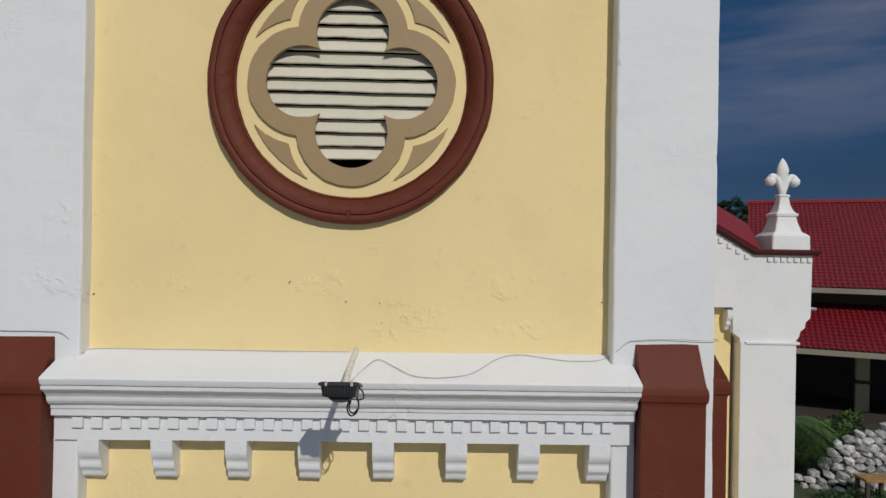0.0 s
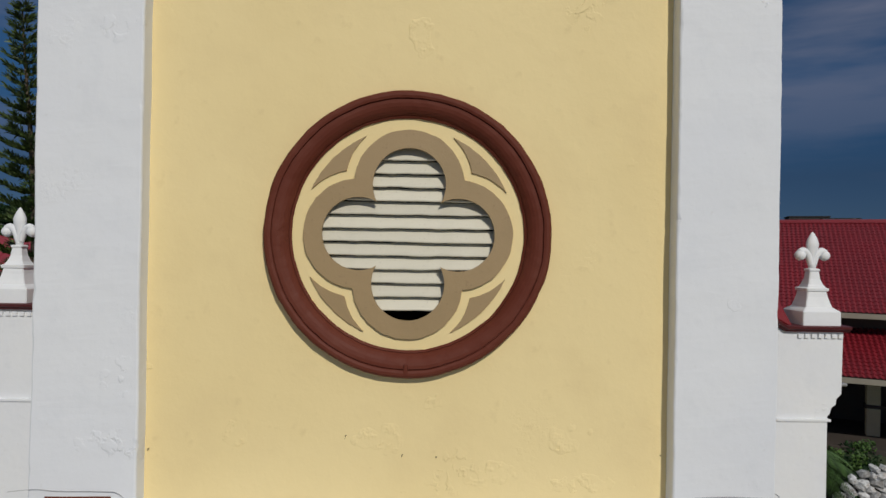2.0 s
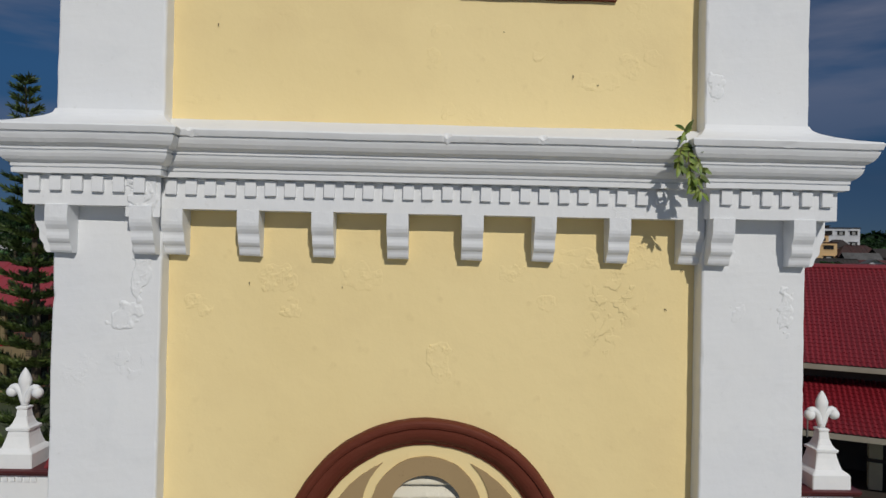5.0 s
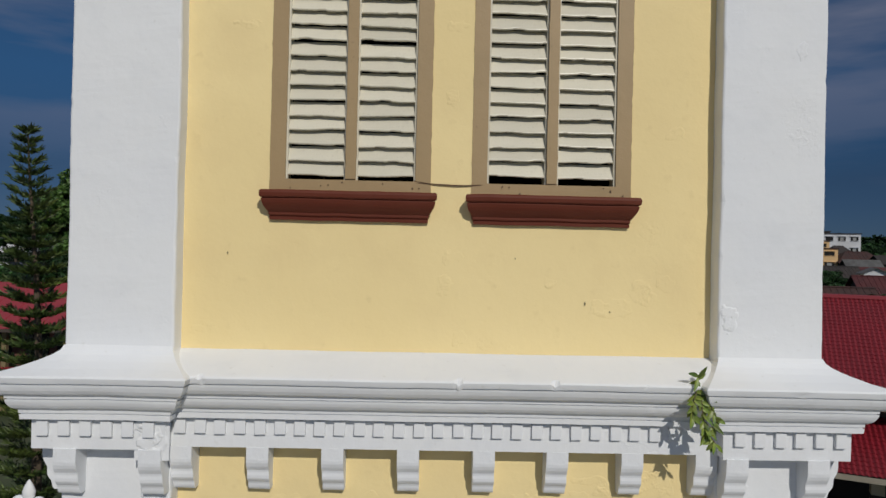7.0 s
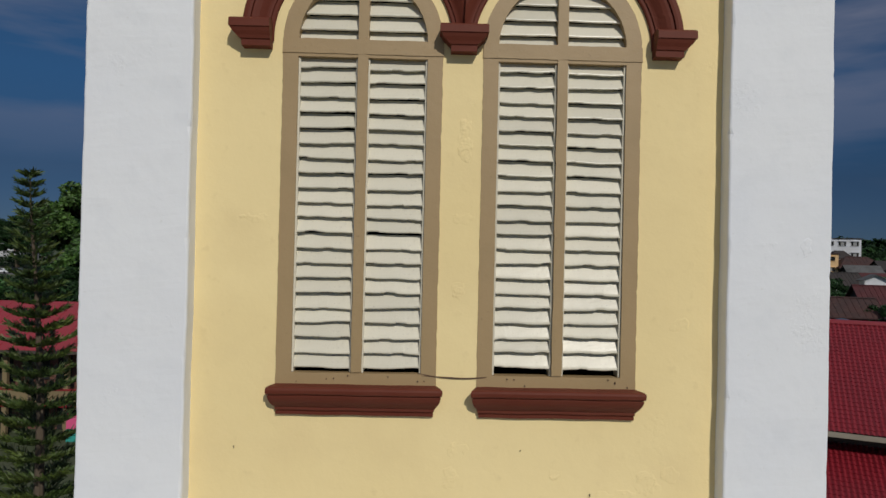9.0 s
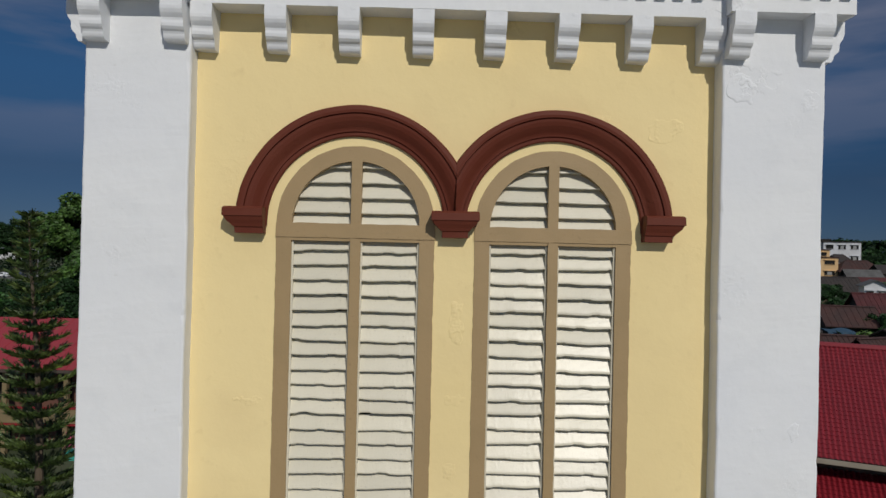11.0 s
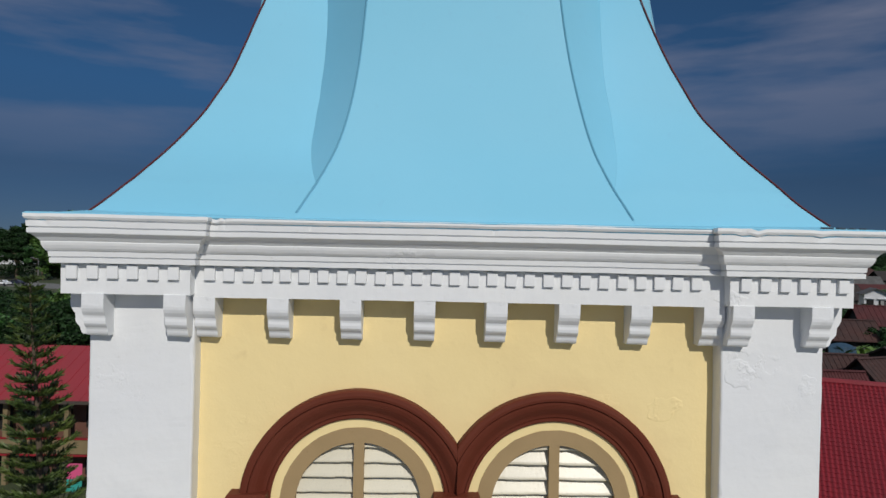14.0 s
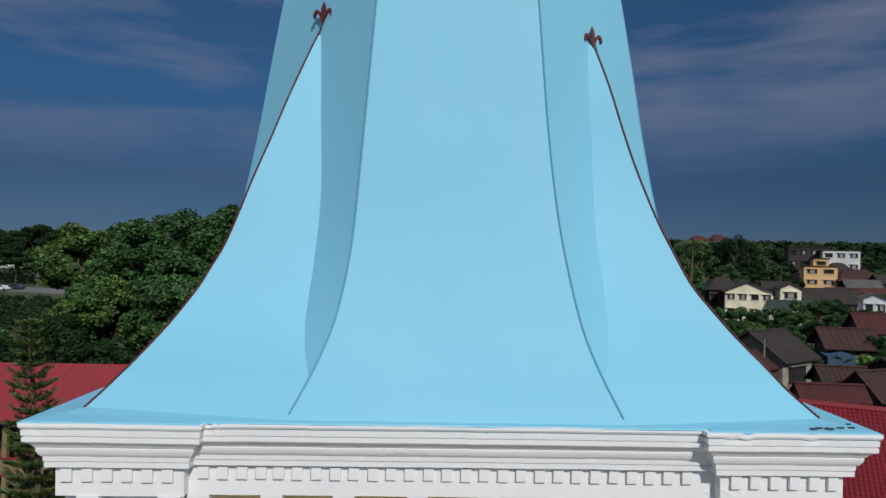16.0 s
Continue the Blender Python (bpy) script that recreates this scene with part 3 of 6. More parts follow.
# spire: an eight-sided bell-cast spire with a broach on each corner
APO = [(17.2, 2.69), (17.26, 2.655), (17.36, 2.585), (17.46, 2.51), (17.6, 2.415), (17.745, 2.325), (17.9, 2.25), (18.1, 2.17), (18.3, 2.097), (18.5, 2.035), (18.75, 1.975), (19.0, 1.925), (19.25, 1.88), (19.5, 1.838),
       (19.75, 1.8), (20.0, 1.763), (20.4, 1.702), (20.85, 1.63), (22, 1.44), (24, 1.1), (27, 0.58), (30, 0.03)]
HIP_WEST = [(17.2, 2.57), (17.25, 2.513), (17.355, 2.424), (17.45, 2.35), (17.54, 2.28), (17.776, 2.115), (18.034, 1.962), (18.2, 1.885), (18.381, 1.806), (18.646, 1.722), (18.944, 1.635), (19.274, 1.529), (19.633, 1.42), (19.982, 1.305),
            (20.2, 1.23), (20.393, 1.156), (20.5, 1.1)]
HIP_EAST = [(17.2, 2.575), (17.254, 2.52), (17.401, 2.385), (17.55, 2.275), (17.755, 2.118), (17.96, 1.98), (18.151, 1.866), (18.419, 1.755), (18.603, 1.683), (18.839, 1.604), (19.156, 1.509), (19.456, 1.431), (19.79, 1.35), (20.083, 1.267),
            (20.222, 1.221), (20.4, 1.15), (20.5, 1.1)]


def at_height(table, z):
    for (z0, a), (z1, b) in zip(table, table[1:]):
        if z <= z1:
            return a + (b - a) * (z - z0) / (z1 - z0)
    return table[-1][1]


T8 = 0.388


def edge8(z):
    """Half width of a broad face for an apothem of one: it flares towards the foot."""
    return T8 * (1 + 0.085 * max(0.0, (18.2 - z) / 0.98) ** 2)


def lean8(z):
    """The broad faces sit a little off the axis low down."""
    return 0.027 * math.exp(-((z - 18.0) / 0.8) ** 2)


def smooth_table(table, step):
    """The table's curve, drawn finely."""
    pts = smooth_path2([Vector((z, a, 0)) for z, a in table], step)
    return [(p.x, p.y) for p in pts]


def smooth_path2(p, n):
    p = [2 * p[0] - p[1]] + p + [2 * p[-1] - p[-2]]
    out = []
    for a, b, c, d in zip(p, p[1:], p[2:], p[3:]):
        for i in range(n):
            t = i / n
            out.append(0.5 * ((2 * b) + (c - a) * t + (2 * a - 5 * b + 4 * c - d) * t * t + (3 * b - 3 * c + d - a) * t ** 3))
    return out + [p[-2]]


APO, HIP_WEST, HIP_EAST = smooth_table(APO, 4), smooth_table(HIP_WEST, 4), smooth_table(HIP_EAST, 4)


def corner8(z, a):
    t, o = edge8(z), lean8(z) / a
    return [(o - t, -1), (o + t, -1), (1, -t), (1, t), (t, 1), (-t, 1), (-1, t), (-1, -t)]


for f in range(8):
    bm = bmesh.new()
    rings = []
    for z, a in APO:
        (xa, ya), (xb, yb) = corner8(z, a)[f], corner8(z, a)[(f + 1) % 8]
        rings.append([(a * (xa + (xb - xa) * u / 4), AXIS + a * (ya + (yb - ya) * u / 4), z) for u in range(5)])
    loft(bm, rings, closed=False)
    part("spire_face", bm, BLUE, tower, "sky-blue painted face of the bell-cast spire", smooth=True)
bm = bmesh.new()
loft(bm, [[(-r, AXIS - r, z), (r, AXIS - r, z), (r, AXIS + r, z), (-r, AXIS + r, z)] for r, z in ((2.62, 17.05), (2.73, 17.21), (2.718, 17.219), (2.5, 17.256), (2.3, 17.262))])
uneven(bm, 0.006, 1)
part("roof_skirt", bm, BLUE, tower, "sky-blue painted flat skirt of the spire")
for sx in (-1, 1):
    for yc in (0.3, 2 * AXIS - 0.3):
        bm = bmesh.new()
        loft(bm, [[(sx * 2.2 + r * ax + (0.035 * sx if ax * sx < 0 else 0), yc + r * ay, z) for ax, ay in ((-1, -1), (1, -1), (1, 1), (-1, 1))] for r, z in ((0.57, 17.15), (0.592, 17.214), (0.575, 17.223), (0.2, 17.252))])
        uneven(bm, 0.006, 2)
        part("roof_skirt", bm, BLUE, tower, "sky-blue painted skirt over a cornice corner")
for k in range(4):
    r = turned(None, k)
    bm = bmesh.new()
    rings = []
    hip = HIP_EAST if k in (1, 2) else HIP_WEST
    head_z = 20.21 if k in (1, 2) else 20.38
    for z, s_ in hip:
        # where the two flanks of the broach meet the slanting face of the spire
        a, t = at_height(APO, z), edge8(z)
        f = min(max((z - 17.47) / 0.42, 0), 1)
        f = f * (2 - f)
        o = 0.05 * min(max((head_z - z) / 0.8, 0), 1)
        u = f * max((a - s_ + o) / (a * (1 - t)), 0)
        if 2 * u > 1:
            break
        pa = (-a * (t + (1 - t) * u), AXIS - a + a * (1 - t) * u - 0.001)
        pb = (-a + a * (1 - t) * u - 0.001, AXIS - a * (t + (1 - t) * u))
        if k == 0:
            pa = (pa[0] + lean8(z) * (1 - u), pa[1])
        elif k == 1:
            pb = (pb[0], pb[1] - lean8(z) * (1 - u))
        rings.append([(pa[0], pa[1], z), (-s_, AXIS - s_, z), (pb[0], pb[1], z)])
    loft(bm, [q[:2] for q in rings], closed=False)
    loft(bm, [q[1:] for q in rings], closed=False)
    bmesh.ops.transform(bm, matrix=r, verts=bm.verts)
    part("broach", bm, BLUE, tower, "sky-blue painted broach at a corner of the spire", smooth=True)
    # red hip roll
    bm = bmesh.new()
    rings = []
    pts = [Vector((-s_ - 0.004, AXIS - s_ - 0.004, z)) for z, s_ in hip[4:] if z < head_z]
    for i, p in enumerate(pts):
        d = (pts[min(i + 1, len(pts) - 1)] - pts[max(i - 1, 0)]).normalized()
        u = d.cross(Vector((1, -1, 0))).normalized()
        w = d.cross(u)
        rings.append([p + 0.008 * (math.cos(math.pi * j / 3) * u + math.sin(math.pi * j / 3) * w) for j in range(6)])
    loft(bm, rings)
    bmesh.ops.transform(bm, matrix=r, verts=bm.verts)
    part("hip_roll", bm, RED_TRIM, tower, "dark red painted hip roll")
    # ribs along the edges of the broad face
    for s in (-1, 1):
        bm = bmesh.new()
        pts = [Vector((s * a * edge8(z) + (lean8(z) if k == 0 else 0), AXIS - a, z)) for z, a in APO[4:76:2]]
        rings = []
        for i, p in enumerate(pts):
            d = (pts[min(i + 1, len(pts) - 1)] - pts[max(i - 1, 0)]).normalized()
            u = d.cross(Vector((1, 0, 0))).normalized()
            w = d.cross(u)
            rings.append([p + 0.0085 * (math.cos(math.pi * j / 3) * u + math.sin(math.pi * j / 3) * w) for j in range(6)])
        loft(bm, rings)
        bmesh.ops.transform(bm, matrix=r, verts=bm.verts)
        part("seam", bm, BLUE_SEAM, tower, "deep blue seam")


# ---- things on the tower ----
def tube(bm, pts, r, sides=6):
    pts = [Vector(p) for p in pts]
    rings = []
    for i, p in enumerate(pts):
        d = (pts[min(i + 1, len(pts) - 1)] - pts[max(i - 1, 0)]).normalized()
        u = d.cross(Vector((0.31, 0.2, 0.93)))
        if u.length < 0.1:
            u = d.cross(Vector((1, 0, 0)))
        u.normalize()
        w = d.cross(u)
        rr = r[i] if isinstance(r, (list, tuple)) else r
        rings.append([p + rr * (math.cos(2 * math.pi * j / sides) * u + math.sin(2 * math.pi * j / sides) * w) for j in range(sides)])
    loft(bm, rings)


def smooth_path(pts, n=6):
    """A Catmull-Rom curve through the points."""
    p = [Vector(q) for q in pts]
    p = [2 * p[0] - p[1]] + p + [2 * p[-1] - p[-2]]
    out = []
    for a, b, c, d in zip(p, p[1:], p[2:], p[3:]):
        for i in range(n):
            t = i / n
            out.append(0.5 * ((2 * b) + (c - a) * t + (2 * a - 5 * b + 4 * c - d) * t * t + (3 * b - 3 * c + d - a) * t ** 3))
    return out + [p[-2]]


CABLE = material("grey_cable", (0.42, 0.42, 0.42), 0.5)
METAL = material("worn_galvanised_steel", (0.45, 0.44, 0.42), 0.4, 0.8, patches=((20, 0.5, 0.7, (0.3, 0.22, 0.12), 0.6, 5),))
PIPE = material("white_painted_pipe", (0.72, 0.71, 0.68), 0.5, patches=((25, 0.52, 0.7, (0.4, 0.3, 0.16), 0.8, 5),))

# fleurs-de-lis at the heads of the broaches
def fleur_outline():
    half = [(0.0, 0.215), (0.018, 0.17), (0.027, 0.125), (0.022, 0.075), (0.045, 0.10), (0.075, 0.125), (0.105, 0.12), (0.125, 0.085), (0.128, 0.04), (0.115, 0.02), (0.098, 0.03),
            (0.100, 0.06), (0.088, 0.085), (0.065, 0.075), (0.045, 0.045), (0.02, 0.0), (0.012, -0.04)]
    return half + [(-x, z) for x, z in half[::-1][:-1]]


for k in range(4):
    bm = bmesh.new()
    plate(bm, [fleur_outline()], -0.014, 0.014)
    head = (1.225, 1.225, 20.225) if k in (1, 2) else (1.175, 1.225, 20.385)
    bmesh.ops.transform(bm, matrix=turned(None, k) @ Matrix.Translation((-head[0], AXIS - head[1], head[2])) @ Matrix.Rotation(radians(-67 if k % 2 else -23), 4, "Z") @ Matrix.Rotation(radians(-9), 4, "X") @ Matrix.Scale(0.76, 4), verts=bm.verts)
    part("fleur_de_lis", bm, RED_TRIM, tower, "dark red fleur-de-lis at the head of a broach")

# floodlight on a bracket over the lower cornice
lamp = thing("floodlight", "black floodlight on a white pipe bracket over the cornice", "floodlight", (0.05, -0.72, 6.92))
lamp.scale = (0.83, 0.83, 0.83)
LAMP_Y = 0.0
TIP = Matrix.Rotation(radians(-14), 4, "X")
bm = bmesh.new()
rings = [[(x * wd, LAMP_Y + y * dp, z) for x, y in ((-1, -1), (1, -1), (1, 1), (-1, 1))] for z, wd, dp in ((0.005, 0.132, 0.12), (0.0, 0.136, 0.125), (-0.016, 0.136, 0.125), (-0.018, 0.12, 0.11), (-0.085, 0.108, 0.095), (-0.09, 0.1, 0.09))]
loft(bm, rings)
part("housing", bm, BLACK, lamp, "black ribbed lamp housing")
bm = bmesh.new()
box(bm, -0.12, 0.12, LAMP_Y - 0.11, LAMP_Y + 0.11, 0.004, 0.009, 0.002)
part("lamp_glass", bm, material("lamp_glass", (0.05, 0.055, 0.06), 0.08, spec=0.8), lamp, "dark front glass facing up")
for i in range(11):
    bm = bmesh.new()
    x = -0.095 + 0.019 * i
    box(bm, x - 0.003, x + 0.003, LAMP_Y - 0.118, LAMP_Y - 0.09, -0.07, -0.022, 0.001)
    part("cooling_fin", bm, BLACK, lamp)
for x in (-0.085, 0.085):
    bm = bmesh.new()
    box(bm, x - 0.009, x + 0.009, LAMP_Y - 0.13, LAMP_Y - 0.12, -0.022, 0.014, 0.003)
    part("clip", bm, METAL, lamp, "bright metal clip")
bm = bmesh.new()
rings = [[(0.078 * math.cos(a) * f, LAMP_Y - 0.05 + 0.04 * j, -0.085 - 0.04 * f * abs(math.sin(a))) for a in [math.pi * i / 10 for i in range(11)]] for j, f in ((0, 0.9), (0.3, 1), (2, 1), (2.4, 0.9))]
loft(bm, rings)
part("ballast_cover", bm, BLACK, lamp, "black rounded cover under the lamp")
bm = bmesh.new()
tube(bm, smooth_path([(0.0, 0.96, 0.09), (0.005, 0.7, 0.07), (0.01, 0.35, 0.03), (0.02, 0.05, -0.03)]), 0.023, 10)
part("arm", bm, PIPE, lamp, "white pipe arm, flaking to tan", smooth=True)
bm = bmesh.new()
tube(bm, smooth_path([(0.125, LAMP_Y + 0.02, -0.03), (0.15, LAMP_Y - 0.02, -0.05), (0.158, LAMP_Y - 0.03, -0.085), (0.125, LAMP_Y - 0.03, -0.1), (0.06, LAMP_Y, -0.1)]), 0.0055)
part("lead", bm, BLACK, lamp, "black looped lead")
bm = bmesh.new()
tube(bm, smooth_path([(0.065, LAMP_Y, -0.09), (0.045, LAMP_Y - 0.01, -0.16), (0.07, LAMP_Y - 0.02, -0.21), (0.11, LAMP_Y - 0.01, -0.19), (0.122, LAMP_Y, -0.13), (0.105, LAMP_Y + 0.01, -0.085)]), 0.006)
tube(bm, smooth_path([(0.075, LAMP_Y, -0.09), (0.056, LAMP_Y + 0.01, -0.165), (0.085, LAMP_Y, -0.2), (0.118, LAMP_Y + 0.01, -0.16), (0.112, LAMP_Y + 0.02, -0.1)]), 0.0055)
part("cable_loop", bm, BLACK, lamp, "dark coiled spare cable")

for ch in lamp.children:
    if not ch.name.startswith(("arm", "lead", "cable")):
        ch.matrix_basis = TIP

# cables along the cornice
cable = thing("supply_cable", "thin pale cable lying loosely along the white cornice", "cable", (0, 0, 6.776))


def lying(x, y):
    """A place on the cornice's weathering slope."""
    return (x, y, 0.445 * (y + 0.2) + 0.066)


bm = bmesh.new()
tube(bm, smooth_path([(-2.62, -0.02, 0.32), (-2.45, -0.012, 0.335), (-2.3, -0.012, 0.325), (-2.0, -0.012, 0.325), (-1.9, -0.012, 0.31), lying(-1.79, 0.04), lying(-1.74, 0.095), lying(-1.2, 0.1), lying(-0.6, 0.098), lying(0.0, 0.1)], 8), 0.0026)
part("cable_run", bm, CABLE, cable)
bm = bmesh.new()
tube(bm, smooth_path([(0.04, -0.3, 0.06), lying(0.06, -0.19), lying(0.12, -0.08), lying(0.2, 0.015), lying(0.31, -0.055), lying(0.42, -0.14), lying(0.52, -0.168), lying(0.66, -0.165), lying(0.83, -0.12), lying(1.0, 0.03), lying(1.1, 0.08), lying(1.2, 0.09), lying(1.34, 0.06), lying(1.5, 0.03), lying(1.68, 0.035), lying(1.78, 0.07), (1.83, -0.012, 0.25), (1.9, -0.014, 0.31), (2.0, -0.014, 0.325), (2.2, -0.012, 0.33), (2.5, -0.012, 0.325), (2.53, 0.1, 0.325)], 8), 0.0025)
part("cable_run", bm, CABLE, cable)

# patches of lifted, flaking limewash
def flakes(cx, cz, w, h, face, mat, seed, lift=0.006, scale=24, cells=0.007, sink=0.0025):
    """Scales of old limewash standing a few millimetres off the wall, thinning out at the rim."""
    nx, nz = max(6, int(w / cells)), max(6, int(h / cells))
    verts = []
    for i in range(nx + 1):
        for j in range(nz + 1):
            u, v = 2 * i / nx - 1, 2 * j / nz - 1
            p = Vector((cx + u * w / 2, seed * 3.7, cz + v * h / 2))
            fall = 0.75 - u * u - v * v + 0.9 * noise.noise(p * 1.7 / min(w, h)) + 0.6 * noise.noise(p * 4.3 / min(w, h))
            edge = min(max(fall * 1.3, 0), 1) * min(max((1 - max(abs(u), abs(v))) * 5, 0), 1)
            a = noise.noise(p * scale * 0.5) + 0.6 * noise.noise(p * scale * 1.3) + 0.45 * noise.noise(p * scale * 3.1)
            k = min(max(0.15 + 0.85 * a, 0.1), 1.3)
            pit = 0.7 if noise.noise(p * scale * 0.9 + Vector((5, 0, 0))) > 0.42 else 0.0
            verts.append((p.x, face + sink - (sink + 0.0006 + lift * (k - pit * k)) * min(edge * 3, 1) + lift * k * (1 - edge) * 0.8 * min(edge * 3, 1), p.z))
    faces = [(i * (nz + 1) + j, (i + 1) * (nz + 1) + j, (i + 1) * (nz + 1) + j + 1, i * (nz + 1) + j + 1) for i in range(nx) for j in range(nz)]
    me = bpy.data.meshes.new("flaking_patch")
    me.from_pydata(verts, [], faces)
    me.materials.append(mat)
    ob = new("flaking_patch", me)
    ob.parent = tower
    ob["label"] = "lifted and flaking scales of limewash"


SCALES = [(-0.21, 7.43, 0.42, 0.26), (1.15, 7.44, 0.42, 0.36), (-1.15, 7.45, 0.26, 0.22), (0.17, 7.70, 0.16, 0.14), (1.2, 7.14, 0.6, 0.16), (0.55, 7.2, 0.5, 0.2), (-1.04, 10.77, 0.36, 0.26), (-0.5, 10.78, 0.34, 0.24),
          (-1.6, 10.57, 0.26, 0.2), (-0.97, 10.56, 0.18, 0.16), (0.53, 10.83, 0.26, 0.16), (1.0, 10.9, 0.36, 0.24), (1.42, 10.95, 0.36, 0.3), (0.78, 10.63, 0.16, 0.16), (0.05, 10.2, 0.2, 0.4), (0.02, 12.47, 0.16, 0.14),
          (-0.03, 12.27, 0.16, 0.2), (1.1, 12.14, 0.36, 0.18), (1.32, 12.26, 0.26, 0.22), (1.48, 12.33, 0.16, 0.16), (0.09, 11.92, 0.14, 0.14), (0.7, 12.31, 0.12, 0.12), (0.9, 16.0, 0.6, 0.16), (1.45, 15.95, 0.3, 0.2), (0.02, 14.6, 0.14, 0.4), (0.0, 13.55, 0.1, 0.16), (1.52, 13.35, 0.16, 0.12), (-1.4, 14.02, 0.26, 0.08), (0.02, 14.05, 0.2, 0.1)]
for i, (x, z, w, h) in enumerate(SCALES):
    flakes(x, z, w, h, RECESS, YELLOW, i, 0.0065 if z < 12 else 0.005)
for i, (x, z, w, h) in enumerate([(-2.02, 10.5, 0.3, 0.2), (-1.92, 10.8, 0.15, 0.5), (2.04, 10.6, 0.14, 0.2), (2.36, 10.58, 0.12, 0.4), (1.98, 10.95, 0.16, 0.2), (1.87, 12.1, 0.13, 0.24), (1.93, 16.24, 0.24, 0.3), (2.4, 16.1, 0.16, 0.3), (2.33, 13.9, 0.1, 0.16), (2.2, 8.4, 0.12, 0.1)]):
    flakes(x, z, w, h, -0.002, WHITE, 40 + i, 0.007 if i < 2 else 0.004 if i < 8 else 0.0025, sink=0.006)

# lifted chips of paint on the roof skirt
CHIP = material("bare_weathered_chip", (0.03, 0.05, 0.07), 0.8)
rnd = random.Random(9)
for i, (x, y) in enumerate([(2.41, -0.21), (2.47, -0.22), (2.56, -0.2), (2.64, -0.19), (2.68, -0.1), (2.36, -0.23), (0.37, -0.12), (0.43, -0.13), (0.72, -0.14), (0.82, -0.13), (-0.03, -0.12), (-1.11, -0.12)]):
    bm = bmesh.new()
    w = rnd.uniform(0.025, 0.05) if i < 6 else 0.006
    n = 9
    rim = [(x + w * rnd.uniform(0.5, 1.1) * math.cos(2 * math.pi * j / n), y + 0.35 * w * rnd.uniform(0.4, 1.2) * math.sin(2 * math.pi * j / n)) for j in range(n)]
    z = 17.222 if i < 6 else 17.238
    loft(bm, [[(a, b, z) for a, b in rim], [(x + (a - x) * 0.8, y + (b - y) * 0.8, z + (0.016 if i < 6 else 0.009)) for a, b in rim]])
    part("paint_chip", bm, CHIP, tower, "dark lifted chip of roof paint")

for x, z, w, h in ((-1.87, 11.27, 0.22, 0.26), (-1.96, 11.33, 0.26, 0.18), (1.9, 16.77, 0.12, 0.2)):
    flakes(x, z, w, h, -0.132, WHITE, z, 0.014 if x < 0 else 0.006, sink=0.012)

# nails and stubs of old fixings
RUST = material("rusted_nail", (0.07, 0.04, 0.025), 0.8)
rnd = random.Random(3)
NAILS = [(-0.033, 7.32), (-1.766, 7.346), (1.75, 7.338), (-0.42, 7.45), (0.2, 7.31), (1.59, 10.59), (1.70, 10.86), (-0.62, 10.70), (-1.25, 10.72), (0.93, 12.18), (1.1, 12.12), (-1.5, 12.47), (0.45, 12.47), (-0.2, 10.96)]
for x, z in NAILS:
    bm = bmesh.new()
    g = rnd.uniform(-0.02, 0.02)
    tube(bm, [(x, RECESS + 0.01, z), (x + g * 0.3, RECESS - 0.008, z + 0.002), (x + g * 0.6, RECESS - 0.012, z - rnd.uniform(0.0, 0.02))], [0.004, 0.0035, 0.002], 6)
    part("nail", bm, RUST, tower, "rusty bent nail in the wall")
for s in (-1, 1):
    for i in range(7):
        bm = bmesh.new()
        x, z = s * WIN_X + rnd.uniform(-0.5, 0.5), 12.905 + rnd.uniform(0.005, 0.06)
        tube(bm, [(x, 0.14, z), (x, 0.118, z)], rnd.uniform(0.003, 0.0055), 6)
        part("nail", bm, RUST, tower, "rusty nail head in a window frame")

# wire tied between the two windows
wire = thing("tie_wire", "thin rusty wire tied between two window frames", "wire", (0, 0.1, 12.95))
bm = bmesh.new()
tube(bm, smooth_path([(-0.26, 0.028, 0.034), (-0.12, 0.02, 0.014), (0.05, 0.02, 0.006), (0.22, 0.028, 0.014)]), 0.003, 5)
tube(bm, smooth_path([(-0.25, 0.028, 0.02), (-0.1, 0.02, 0.015), (0.08, 0.02, 0.01), (0.22, 0.028, 0.02)]), 0.003, 5)
part("wire_strand", bm, material("rusty_wire", (0.12, 0.07, 0.04), 0.7), wire)

# a weed rooted in the cornice
LEAF = material("weed_leaf", (0.09, 0.17, 0.025), 0.45, patches=((12, 0.4, 0.7, (0.24, 0.26, 0.04), 0.8, 4),), vary=0.45)
STEM = material("weed_stem", (0.08, 0.05, 0.02), 0.7)


def leaf(bm, at, way, length, width, up):
    """One pointed leaf with a folded midrib."""
    way = Vector(way).normalized()
    side = way.cross(Vector(up)).normalized()
    nor = side.cross(way)
    at = Vector(at)
    n = 6
    rows = []
    for i in range(n + 1):
        t = i / n
        w = width * math.sin(math.pi * min(1, t * 0.92 + 0.06)) ** 0.8
        mid = at + way * length * t - nor * length * 0.25 * t * t
        rows.append((bm.verts.new(mid - side * w * 0.5 + nor * w * 0.18), bm.verts.new(mid), bm.verts.new(mid + side * w * 0.5 + nor * w * 0.18)))
    for a, b in zip(rows, rows[1:]):
        bm.faces.new((a[0], a[1], b[1], b[0]))
        bm.faces.new((a[1], a[2], b[2], b[1]))


